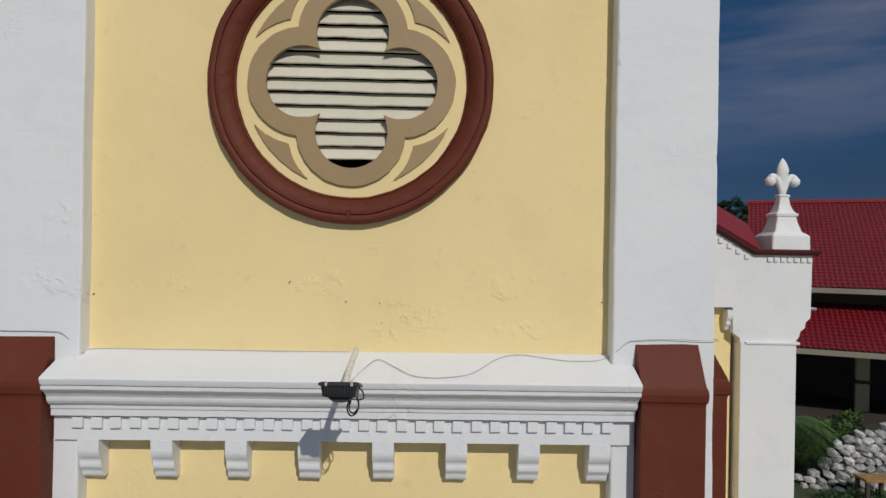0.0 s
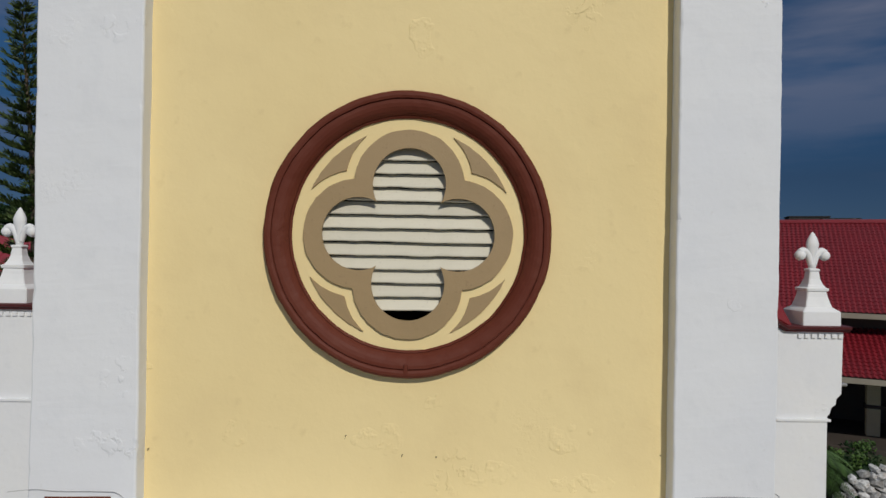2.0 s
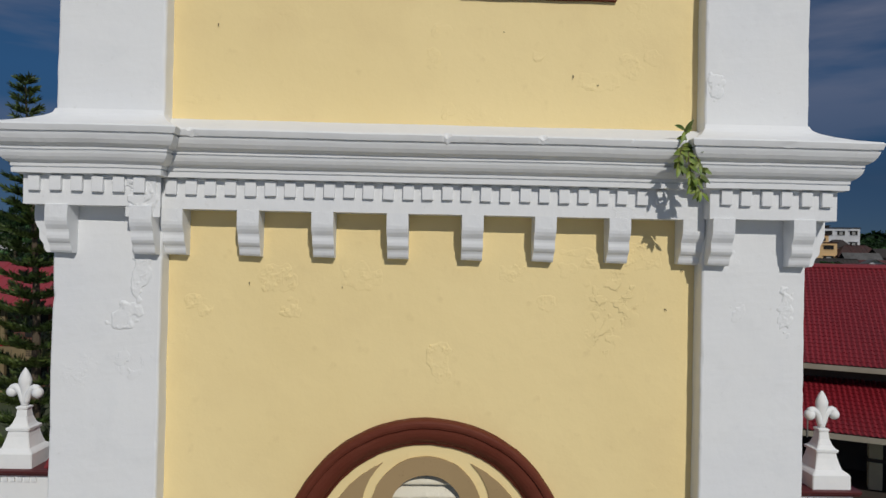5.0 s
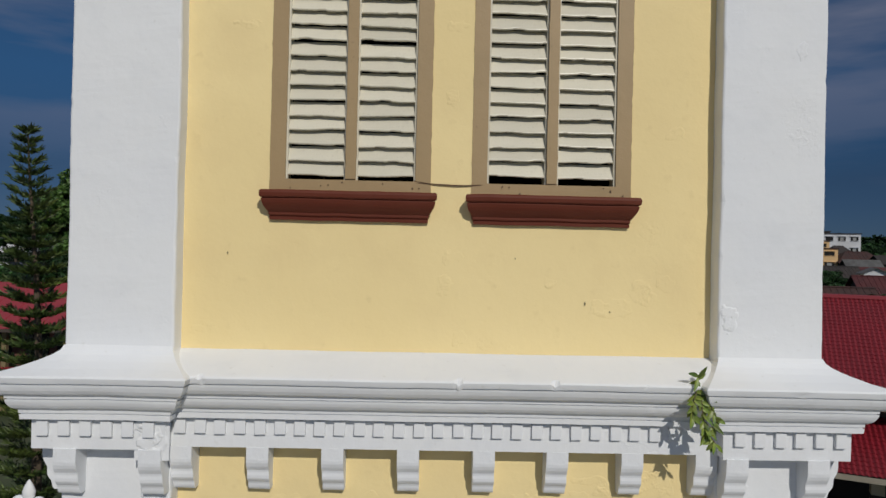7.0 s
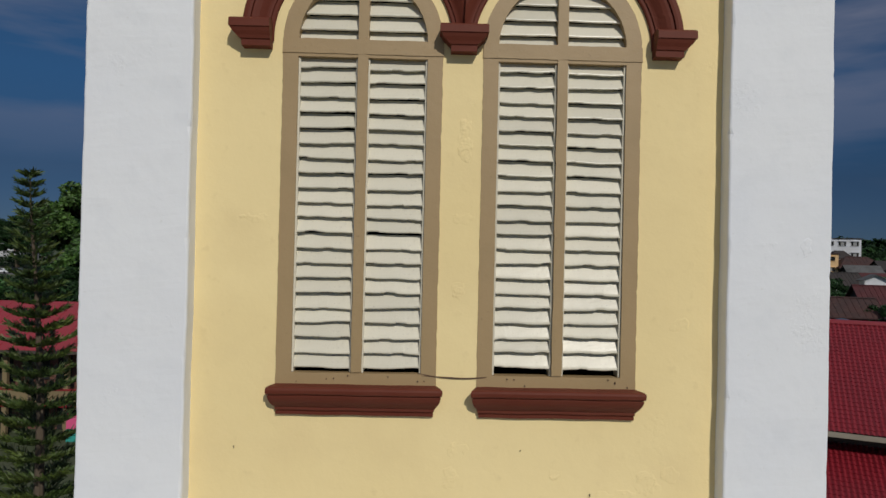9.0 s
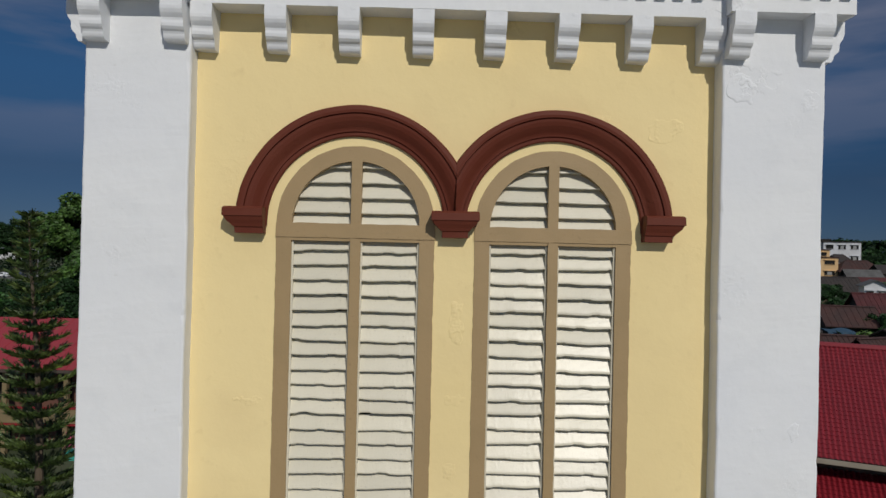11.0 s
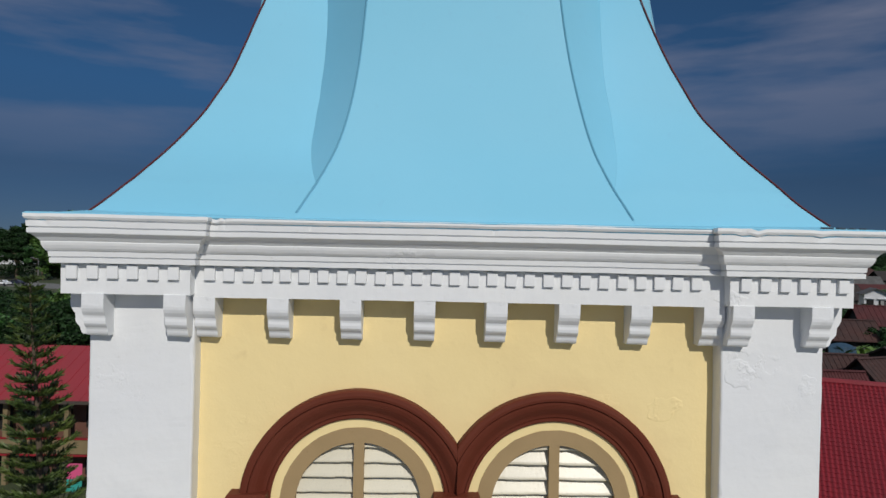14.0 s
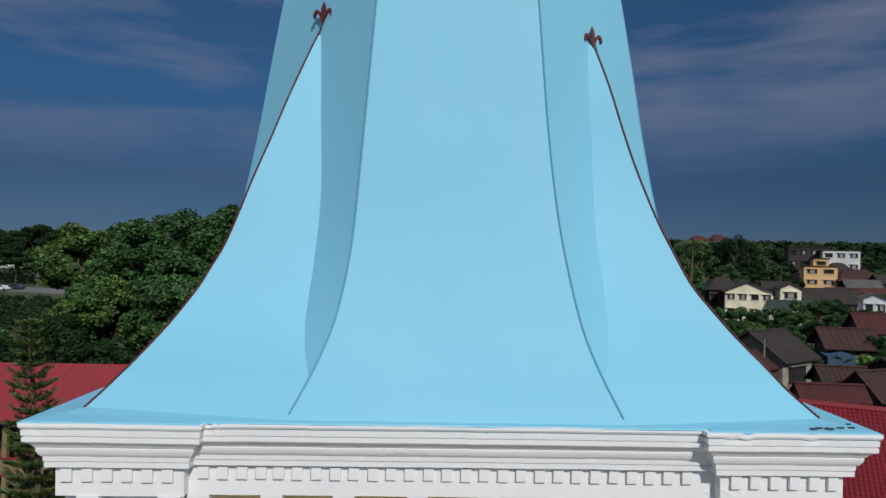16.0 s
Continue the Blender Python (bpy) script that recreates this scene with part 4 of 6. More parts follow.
weed = thing("weed", "leafy green weed growing out of the cornice", "plant", (1.585, -0.2, 11.665))
weed.scale = (0.74, 0.6, 0.86)
rnd = random.Random(21)
stems = [smooth_path([(0, 0.1, -0.02), (0.0, 0.02, 0.05), (-0.02, -0.05, 0.11)]),
         smooth_path([(0, 0.1, -0.02), (0.01, -0.05, -0.02), (0.0, -0.12, -0.14), (0.03, -0.15, -0.27), (0.1, -0.17, -0.36)]),
         smooth_path([(0, 0.1, -0.02), (-0.03, -0.05, 0.0), (-0.08, -0.12, -0.09), (-0.09, -0.14, -0.18)]),
         smooth_path([(0, 0.1, -0.02), (0.03, -0.03, 0.0), (0.07, -0.08, -0.06), (0.10, -0.12, -0.2), (0.06, -0.13, -0.29)])]
for st in stems:
    bm = bmesh.new()
    tube(bm, st, 0.0045, 5)
    part("stem", bm, STEM, weed)
for st in stems:
    for j, p in enumerate(st[4:]):
        for q in range(1 + j % 2):
            bm = bmesh.new()
            leaf(bm, (0, 0, 0), (rnd.uniform(-1, 1), rnd.uniform(-0.9, 0.1), rnd.uniform(-1.6, 0.1 if st is not stems[0] else 1.1)), rnd.uniform(0.065, 0.115), rnd.uniform(0.028, 0.045), (0.1, -1, 0.3))
            lf = part("leaf", bm, LEAF, weed)
            lf.location = p

# ---- the nave front behind the tower ----
nave = thing("church_nave_front", "white and yellow church front with red coping and fleur-de-lis finials", "church")
FY = 4.65


for s in (-1, 1):
    bm = bmesh.new()
    loop = [(2.3, -0.3), (4.85, -0.3), (4.85, 6.9), (4.85, 7.70), (2.3, 9.2)]
    plate(bm, [[(s * x, z) for x, z in loop]], FY + 0.16, FY + 0.6)
    part("wall", bm, YELLOW, nave, "yellow limewashed wall")
    bm = bmesh.new()
    loop = [(2.3, 6.9), (4.80, 6.9), (4.80, 6.55), (4.90, 6.47), (4.90, 6.41), (5.69, 6.41), (5.70, 6.45), (5.74, 6.50), (5.76, 6.58), (5.82, 6.62), (5.83, 6.70), (5.90, 6.77), (5.91, 7.64), (5.07, 7.64), (2.3, 9.25)]
    plate(bm, [[(s * x, z) for x, z in loop]], FY, FY + 0.5)
    uneven(bm, 0.006, 2)
    part("parapet", bm, WHITE, nave, "white limewashed parapet stepping out at the corner")
    bm = bmesh.new()
    box(bm, *sorted((s * 4.90, s * 5.69)), FY - 0.03, FY + 0.6, -0.3, 6.41, 0.012)
    part("pier", bm, WHITE, nave, "white limewashed corner pier")
    bm = bmesh.new()
    box(bm, *sorted((s * 4.97, s * 5.73)), FY - 0.05, FY + 0.62, 6.395, 6.43, 0.006)
    part("string_course", bm, WHITE, nave)
    bm = bmesh.new()
    tube(bm, [(s * 4.93, FY + 0.02, -0.2), (s * 4.93, FY + 0.02, 6.3)], 0.018, 8)
    part("downpipe", bm, YELLOW, nave, "yellow painted downpipe")
    cb = part("corbel", corbel_mesh(0.16, 0.17), WHITE, nave)
    cb.location = (s * 4.81, FY + 0.16, 6.72)
    # coping: level over the corner, then raking up towards the tower
    bm = bmesh.new()
    prof = [(FY + 0.5, 7.64), (FY - 0.05, 7.64), (FY - 0.055, 7.665), (FY - 0.09, 7.68), (FY - 0.1, 7.715), (FY - 0.06, 7.725), (FY + 0.5, 7.73)]
    loft(bm, [[(s * x, y, z) for y, z in prof] for x in (5.08, 5.5, 5.98)])
    part("coping", bm, RED_TRIM, nave, "dark red painted coping")
    bm = bmesh.new()
    n = 12
    loft(bm, [[(s * (5.09 - 2.79 * i / n), y, z + 1.61 * i / n) for y, z in prof] for i in range(n + 1)])
    part("coping", bm, RED_TRIM, nave, "dark red painted raking coping")
    bm = bmesh.new()
    loft(bm, [[(s * (5.20 - 2.9 * i / n), y, z + 1.67 * i / n) for y, z in ((FY + 0.0, 7.70), (FY + 0.45, 8.10), (FY + 0.5, 8.02), (FY + 0.05, 7.62))] for i in range(n + 1)])
    part("nave_roof", bm, material("red_roof_sheet", (0.20, 0.016, 0.022), 0.4, bumps=((6, 3, 0.01),)) if s < 0 else bpy.data.materials["red_roof_sheet"], nave, "red painted roof slope")
    for i in range(7):
        bm = bmesh.new()
        x = 5.30 + 0.095 * i
        box(bm, *sorted((s * (x - 0.03), s * (x + 0.03))), FY - 0.025, FY + 0.01, 7.55, 7.61, 0.003)
        part("dentil", bm, WHITE, nave)
    for i in range(14):
        bm = bmesh.new()
        x = 4.98 - 0.125 * i
        z = 7.62 + (5.07 - x) * 0.581
        box(bm, *sorted((s * (x - 0.03), s * (x + 0.03))), FY - 0.025, FY + 0.01, z - 0.09, z - 0.02, 0.003)
        part("dentil", bm, WHITE, nave)
    # finial: moulded pedestal and a carved fleur-de-lis
    fx, fy = s * 5.60, FY + 0.24
    ped = [(7.725, 0.268), (7.915, 0.264), (7.94, 0.24), (7.975, 0.19), (8.04, 0.17), (8.12, 0.148), (8.19, 0.136), (8.2, 0.155), (8.235, 0.16), (8.25, 0.13), (8.29, 0.105), (8.37, 0.078), (8.47, 0.066), (8.485, 0.078), (8.505, 0.078), (8.515, 0.06)]
    bm = bmesh.new()
    loft(bm, [[(fx + r * ax, fy + r * ay, z) for ax, ay in ((-1, -1), (1, -1), (1, 1), (-1, 1))] for z, r in ped])
    bmesh.ops.bevel(bm, geom=[e for e in bm.edges if abs((e.verts[0].co - e.verts[1].co).z) > 0.004], offset=0.008, segments=2, affect="EDGES")
    fin = part("finial", bm, WHITE, nave, "white limewashed finial pedestal with a fleur-de-lis")
    bm = bmesh.new()
    rings = []
    for z, r in ((8.51, 0.05), (8.56, 0.055), (8.64, 0.045), (8.72, 0.055), (8.82, 0.085), (8.88, 0.088), (8.95, 0.062), (9.01, 0.028), (9.04, 0.004)):
        rings.append([(fx + r * math.cos(a), fy + 0.75 * r * math.sin(a), z) for a in [2 * math.pi * j / 12 for j in range(12)]])
    loft(bm, rings)
    spin = Matrix.Translation((fx, fy, 0)) @ Matrix.Rotation(radians(9 * s), 4, "Z") @ Matrix.Translation((-fx, -fy, 0))
    part("petal", bm, WHITE, fin, smooth=True)
    for q in (-1, 1):
        bm = bmesh.new()
        tube(bm, smooth_path([(fx + q * 0.02, fy, 8.56), (fx + q * 0.07, fy, 8.70), (fx + q * 0.14, fy, 8.765), (fx + q * 0.2, fy, 8.74)]), [0.04 + 0.0008 * i for i in range(19)], 10)
        bmesh.ops.create_uvsphere(bm, u_segments=14, v_segments=10, radius=0.075, matrix=Matrix.Translation((fx + q * 0.195, fy, 8.70)))
        bmesh.ops.transform(bm, matrix=spin, verts=bm.verts)
        part("petal", bm, WHITE, fin, smooth=True)
for ob in nave.children:
    ob.location.z += 0.06 if min(v.co.x for v in ob.data.vertices) > 0 else 0.2
# small bracket lamp on the corner
bm = bmesh.new()
box(bm, 5.90, 6.02, FY + 0.05, FY + 0.2, 6.93, 6.97, 0.008)
tube(bm, [(5.9, FY + 0.12, 6.88), (5.99, FY + 0.12, 6.93)], 0.012)
part("bracket_lamp", bm, METAL, nave, "small pale bracket lamp")
bm = bmesh.new()
box(bm, -5.6, 5.6, FY + 0.6, 34, -0.3, 6.3)
part("nave_body", bm, WHITE, nave, "white limewashed nave walls")
bm = bmesh.new()
loft(bm, [[(x, y, z) for x, z in ((-6.0, 6.2), (0, 9.6), (6.0, 6.2))] for y in (FY + 0.55, 34)])
part("nave_roof", bm, bpy.data.materials["red_roof_sheet"], nave, "red nave roof")


# ---- ground ----
GROUND = material("ground", (0.04, 0.06, 0.02), 0.9, patches=((0.03, 0.4, 0.65, (0.07, 0.065, 0.04), 0.8, 6), (0.5, 0.4, 0.7, (0.03, 0.05, 0.015), 0.6, 5)))
bm = bmesh.new()
bmesh.ops.create_grid(bm, x_segments=60, y_segments=60, size=4500)
for v in bm.verts:
    v.co.z = ground_height(v.co.y, v.co.x)
tagged(part("ground", bm, GROUND), "grassy earth between the buildings, reaching the horizon", "ground", kind="structure")
# pale slab out of view, added to reflect sunlight onto walls and soffits
BOUNCE_PAVE = material("unseen_bounce_paving", (0.33, 0.315, 0.29), 0.85, patches=((0.4, 0.4, 0.7, (0.27, 0.26, 0.24), 0.7, 6), (6, 0.5, 0.7, (0.36, 0.345, 0.32), 0.5, 5)), bumps=((30, 4, 0.004),))
bm = bmesh.new()
loft(bm, [[(-40, y, ground_height(y) + 0.02), (12, y, ground_height(y) + 0.02), (12, y, ground_height(y) - 0.2), (-40, y, ground_height(y) - 0.2)] for y in (-90, 0, 14)])
tagged(part("pavement", bm, BOUNCE_PAVE), "unseen pale slab round the church, added to bounce light up", "pavement", kind="structure")


# ---- leaves in bulk ----
def cloud(name, spots, per, leaf_size, mat, parent=None, seed=1, label="", flat=0.0):
    """Many small folded leaves: per leaves round each spot (x, y, z, radius), thicker towards its shell."""
    rs = np.random.RandomState(seed)
    spots = np.array(spots, float)
    c = np.repeat(spots[:, :3], per, 0)
    rad = np.repeat(spots[:, 3], per)
    n = len(c)
    d = rs.normal(size=(n, 3))
    d /= np.linalg.norm(d, axis=1)[:, None]
    p = c + d * (rad * rs.uniform(0.25, 1, n) ** 0.6)[:, None] * np.array((1, 1, 0.72))
    u = rs.normal(size=(n, 3)) + d * 0.3
    u[:, 2] *= 0.5
    u /= np.linalg.norm(u, axis=1)[:, None]
    w = np.cross(u, d + rs.normal(size=(n, 3)) * 0.5)
    w /= np.linalg.norm(w, axis=1)[:, None] + 1e-9
    ln = leaf_size * rs.uniform(0.6, 1.3, n)[:, None]
    nv = np.cross(u, w)
    verts = np.stack([p - u * ln * 0.5, p + w * ln * 0.32 + nv * ln * 0.1, p + u * ln * 0.5, p - w * ln * 0.32 + nv * ln * 0.1], 1).reshape(-1, 3)
    faces = np.arange(4 * n).reshape(-1, 4)
    me = bpy.data.meshes.new(name)
    me.from_pydata(verts.tolist(), [], faces.tolist())
    me.materials.append(mat)
    ob = new(name, me)
    if parent:
        ob.parent = parent
    if label:
        ob["label"] = label
    return ob


FOLIAGE = [material("foliage_deep", (0.016, 0.058, 0.011), 0.6, island=0.55, patches=((0.25, 0.4, 0.65, (0.034, 0.100, 0.018), 0.9, 3),)),
           material("foliage_fresh", (0.036, 0.092, 0.014), 0.6, island=0.55, patches=((0.22, 0.4, 0.65, (0.068, 0.13, 0.02), 0.9, 3),)),
           material("foliage_blue", (0.009, 0.031, 0.006), 0.65, spec=0.25, island=0.5)]
BARK = material("bark", (0.10, 0.075, 0.05), 0.9, bumps=((8, 5, 0.02),))


def broadleaf(x, y, h, r, mat, seed, detail=1.0, label="broad-crowned leafy green tree", leaf_size=0.45):
    """A tapered trunk with limbs, and a crown of leaf clumps with gaps."""
    rs = random.Random(seed)
    t = thing("tree", label, "tree", (x, y, 0))
    bm = bmesh.new()
    top = h * 0.55
    tube(bm, smooth_path([(0, 0, -0.2), (rs.uniform(-0.3, 0.3), 0, top * 0.4), (rs.uniform(-0.6, 0.6), rs.uniform(-0.5, 0.5), top)], 3), [h * 0.028 * (1 - 0.08 * i) for i in range(7)], 7)
    spots = []
    n = int(26 * detail)
    for i in range(n):
        a, e = rs.uniform(0, 6.283), rs.uniform(-0.5, 1.4)
        q = rs.uniform(0.62, 1.0)
        c = Vector((r * q * math.cos(a) * math.cos(e), r * q * math.sin(a) * math.cos(e), h - r * 0.95 + r * 0.82 * q * math.sin(e) + rs.uniform(-0.4, 0.4)))
        spots.append((*c, r * rs.uniform(0.16, 0.3)))
        if i % 3 == 0:
            tube(bm, smooth_path([(0, 0, top * rs.uniform(0.55, 0.95)), (c.x * 0.5, c.y * 0.5, (top + c.z) * 0.5), tuple(c)], 2), [h * 0.012, h * 0.010, h * 0.008, h * 0.005, h * 0.003], 5)
    part("trunk", bm, BARK, t)
    cloud("crown", spots, int(150 * detail), leaf_size, mat, t, seed)
    return t


# ---- Norfolk pine beside the church ----
NEEDLE = material("pine_needles", (0.042, 0.076, 0.016), 0.55, island=0.5, patches=((0.8, 0.4, 0.7, (0.086, 0.115, 0.02), 0.9, 3),))
pine = thing("norfolk_pine", "tall dark green pine with tiers of upswept branches", "tree", (-12.2, 16.0, -0.08))
H_PINE = 15.75


def pine_axis(z):
    return Vector((0.25 * math.sin(z * 0.25) - 0.1 + 0.012 * (15 - z), 0.05 * math.cos(z * 0.6), z))


bm = bmesh.new()
tube(bm, [pine_axis(0.78 * i - 0.1) for i in range(21)], [0.2 * (1 - i / 21) + 0.012 for i in range(21)], 8)
part("trunk", bm, BARK, pine, "straight slender grey-brown trunk")
rs = np.random.RandomState(4)
z = 1.2
tier = 0
while z < H_PINE - 0.12:
    down = H_PINE - z
    length = min(0.24 + 0.17 * down ** 0.9, 2.1) * rs.uniform(0.85, 1.12)
    verts, faces = [], []
    count = 5 if down < 3 else 6
    for b in range(count):
        a = 2 * math.pi * (b / count + 0.11 * tier) + rs.uniform(-0.2, 0.2)
        root = pine_axis(z)
        out = np.array((math.cos(a), math.sin(a), 0))
        side = np.array((-math.sin(a), math.cos(a), 0))
        ll = length * rs.uniform(0.85, 1.12)
        rise = 0.46 if down < 3 else 0.26
        fat = 0.03 + 0.038 * min(ll, 2)
        m = int((62 if down < 3 else 115) * ll) + 14
        for i in range(m):
            t = rs.uniform(0.10, 1.0)
            s = rs.uniform(-1, 1)
            c = np.array(root) + out * ll * t + np.array((0, 0, ll * (rise * t * t + 0.08 * t)))
            spread = fat * 2.3 * math.sin(math.pi * min(1, 0.12 + t * 0.9)) ** 0.6
            c = c + side * s * spread + np.array((0, 0, abs(s) * spread * 0.35 + rs.uniform(-0.02, 0.05)))
            d = out * 0.75 + side * s * 0.8 + np.array((0, 0, 0.5)) + rs.normal(size=3) * 0.25
            d /= np.linalg.norm(d)
            w = np.cross(d, rs.normal(size=3))
            w /= np.linalg.norm(w)
            ln, wd = 0.17 + 0.05 * min(ll, 2), 0.026
            k = len(verts)
            verts += [c - w * wd, c + w * wd, c + d * ln + w * wd * 0.3, c + d * ln - w * wd * 0.3]
            faces.append((k, k + 1, k + 2, k + 3))
    me = bpy.data.meshes.new("branch_tier")
    me.from_pydata([tuple(v) for v in verts], [], faces)
    me.materials.append(NEEDLE)
    ob = new("branch_tier", me)
    ob.parent = pine
    z += 0.29 + 0.028 * down
    tier += 1

# ---- roofs of pressed tiles ----
TILE_RED = material("red_tile_sheet", (0.205, 0.014, 0.022), 0.42, spec=0.35, patches=((0.5, 0.4, 0.7, (0.175, 0.013, 0.02), 0.8, 4), (9, 0.55, 0.75, (0.15, 0.016, 0.02), 0.5, 5)), vary=0.03)
FASCIA = material("grey_fascia_board", (0.30, 0.27, 0.21), 0.6, patches=((1, 0.4, 0.7, (0.24, 0.21, 0.16), 0.7, 5),))
# dark brown; on the veranda it also carries painted-in shade
DARKWALL = material("brown_and_painted_shade", (0.06, 0.045, 0.035), 0.8, patches=((0.6, 0.4, 0.7, (0.035, 0.03, 0.025), 0.7, 4),))
CREAMWALL = material("cream_wall", (0.55, 0.47, 0.30), 0.7, patches=((0.8, 0.4, 0.7, (0.45, 0.38, 0.25), 0.7, 5),))


def tiled_slope(x0, x1, y0, z0, y1, z1, pitch=0.215, row=0.28, depth=0.06):
    """A roof slope of roll-and-pan tiles from the eave (y0, z0) up to (y1, z1)."""
    run = math.hypot(y1 - y0, z1 - z0)
    rows = int(run / row)
    uy, uz = (y1 - y0) / run, (z1 - z0) / run
    ny, nz = -uz, uy
    cols = int((x1 - x0) / pitch)
    per = 5
    xs = [x0 + pitch * (i / per) for i in range(cols * per + 1)]
    wave = [depth * (0.5 + 0.5 * math.cos(2 * math.pi * i / per)) for i in range(cols * per + 1)]
    verts, faces = [], []
    w = len(xs)
    for r in range(rows):
        for f, lift in ((0.0, 0.026), (1.02, 0.0)):
            d = (r + f) * run / rows
            for x, wv in zip(xs, wave):
                h = wv + lift
                verts.append((x, y0 + uy * d + ny * h, z0 + uz * d + nz * h))
        b = r * 2 * w
        faces += [(b + i, b + i + 1, b + w + i + 1, b + w + i) for i in range(w - 1)]
        if r:
            p = (r * 2 - 1) * w
            faces += [(p + i, p + i + 1, b + i + 1, b + i) for i in range(w - 1)]
    me = bpy.data.meshes.new("roof_tiles")
    me.from_pydata(verts, [], faces)
    return me


hall = thing("parish_hall", "long hall with two tiers of red tiled roof", "building", (0, 0, 0))
hall.matrix_basis = Matrix.Translation((17.6, 24.0, 0.62)) @ Matrix.Rotation(radians(-26), 4, "Z") @ Matrix.Translation((-17.6, -24.0, 0))
X0, X1 = 14.8, 42.0
for nm, x0, (ya, za), (yb, zb) in (("upper_roof", X0, (24.5, 5.72), (31.5, 10.05)), ("lower_roof", 15.4, (22.0, 3.28), (25.8, 4.95))):
    me = tiled_slope(x0, X1, ya, za, yb, zb)
    me.materials.append(TILE_RED)
    o = new(nm, me)
    o.parent = hall
    o["label"] = "red pressed-tile roof slope"
    bm = bmesh.new()
    box(bm, x0 - 0.05, X1, ya - 0.04, ya + 0.0, za - 0.24, za - 0.01, 0.01)
    part("fascia", bm, FASCIA, hall, "pale weathered fascia board")
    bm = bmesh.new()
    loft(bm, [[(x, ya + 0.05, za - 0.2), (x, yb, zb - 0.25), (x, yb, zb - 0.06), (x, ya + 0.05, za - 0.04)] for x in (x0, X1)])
    part("soffit", bm, DARKWALL, hall, "underside of the eave, shade painted into its brown")
bm = bmesh.new()
loft(bm, [[(x, 31.5 + dy, 10.05 + dz) for dy, dz in ((-0.22, -0.06), (-0.14, 0.08), (0, 0.13), (0.14, 0.08), (0.22, -0.06))] for x in (X0 - 0.1, X1)])
part("ridge_cap", bm, TILE_RED, hall, "red ridge capping")
bm = bmesh.new()
loft(bm, [[(x, 31.5, 10.0), (x, 38.5, 5.72), (x, 38.5, 5.6), (x, 31.5, 9.85)] for x in (X0, X1)])
part("back_roof", bm, TILE_RED, hall)
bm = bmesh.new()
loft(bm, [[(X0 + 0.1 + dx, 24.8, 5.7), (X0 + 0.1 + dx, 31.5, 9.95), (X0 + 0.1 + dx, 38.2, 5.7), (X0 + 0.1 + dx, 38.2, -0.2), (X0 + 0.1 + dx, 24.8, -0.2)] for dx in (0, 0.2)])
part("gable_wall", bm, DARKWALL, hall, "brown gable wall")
# wall, floor and arches: the veranda's gloom is put into their colour
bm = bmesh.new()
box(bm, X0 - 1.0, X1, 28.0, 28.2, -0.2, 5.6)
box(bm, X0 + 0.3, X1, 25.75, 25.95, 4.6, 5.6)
part("front_wall", bm, DARKWALL, hall, "front wall, veranda shade painted into its brown")
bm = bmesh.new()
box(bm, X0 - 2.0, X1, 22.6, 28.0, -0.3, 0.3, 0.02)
part("veranda_floor", bm, DARKWALL, hall, "added veranda floor, shade painted into its brown")
for i in range(8):
    x = 19.5 + 4.2 * i - 4.2
    bm = bmesh.new()
    box(bm, x - 0.26, x + 0.26, 25.1, 25.6, -0.2, 4.4, 0.02)
    po = part("veranda_post", bm, CREAMWALL, hall, "cream painted veranda post")
    bm = bmesh.new()
    box(bm, x - 0.3, x + 0.5, 25.06, 25.64, 1.5, 1.66, 0.01)
    part("post_band", bm, DARKWALL, po, "dark band and rail round the post")
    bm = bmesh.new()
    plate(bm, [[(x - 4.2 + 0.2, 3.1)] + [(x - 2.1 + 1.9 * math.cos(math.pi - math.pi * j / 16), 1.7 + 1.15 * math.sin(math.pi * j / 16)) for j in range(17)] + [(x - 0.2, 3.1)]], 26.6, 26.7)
    part("arch", bm, DARKWALL, hall, "arch behind the veranda, shade painted into its brown")
# satellite bracket on the lower eave
bm = bmesh.new()
tube(bm, [(16.6, 21.95, 3.0), (16.6, 21.9, 4.0)], 0.03)
part("eave_pole", bm, METAL, hall, "thin grey pole at the eave")

# ---- garden before the hall ----
STONE = material("pale_rubble", (0.6, 0.6, 0.59), 0.85, patches=((2.5, 0.4, 0.7, (0.24, 0.235, 0.23), 0.8, 6), (0.6, 0.55, 0.7, (0.45, 0.38, 0.32), 0.6, 3)), bumps=((9, 6, 0.03), (50, 4, 0.004)), vary=0.28)
MORTAR = material("dark_joint", (0.05, 0.05, 0.048), 0.95, bumps=((15, 4, 0.02),))
rockery = thing("rubble_wall", "heap-shaped garden wall of pale rough stones", "stone wall", (-1.1, -1.7, 0.84))


def bank_top(x):
    return -0.1 + 1.2 * min(max((x - 13.35) / 1.3, 0), 1) + 0.5 * min(max((x - 14.6) / 1.6, 0), 1)


bm = bmesh.new()
loft(bm, [[(x, 17.3, -0.9), (x, 17.9, bank_top(x) - 0.4), (x, 18.4, bank_top(x) - 0.45), (x, 18.6, -0.9)] for x in [13.3 + 0.5 * i for i in range(16)]])
part("core", bm, MORTAR, rockery, "dark earth and joints behind the stones")
rs = random.Random(8)
shapes = []
for i in range(7):
    bm = bmesh.new()
    bmesh.ops.create_icosphere(bm, subdivisions=1, radius=1)
    for v in bm.verts:
        v.co *= 0.8 + 0.45 * rs.random()
        v.co.x, v.co.z = max(-0.85, min(0.85, v.co.x)), max(-0.8, min(0.8, v.co.z))
    me = bpy.data.meshes.new("stone")
    bm.to_mesh(me)
    bm.free()
    me.materials.append(STONE)
    shapes.append(me)
rowz, j = -0.75, 0
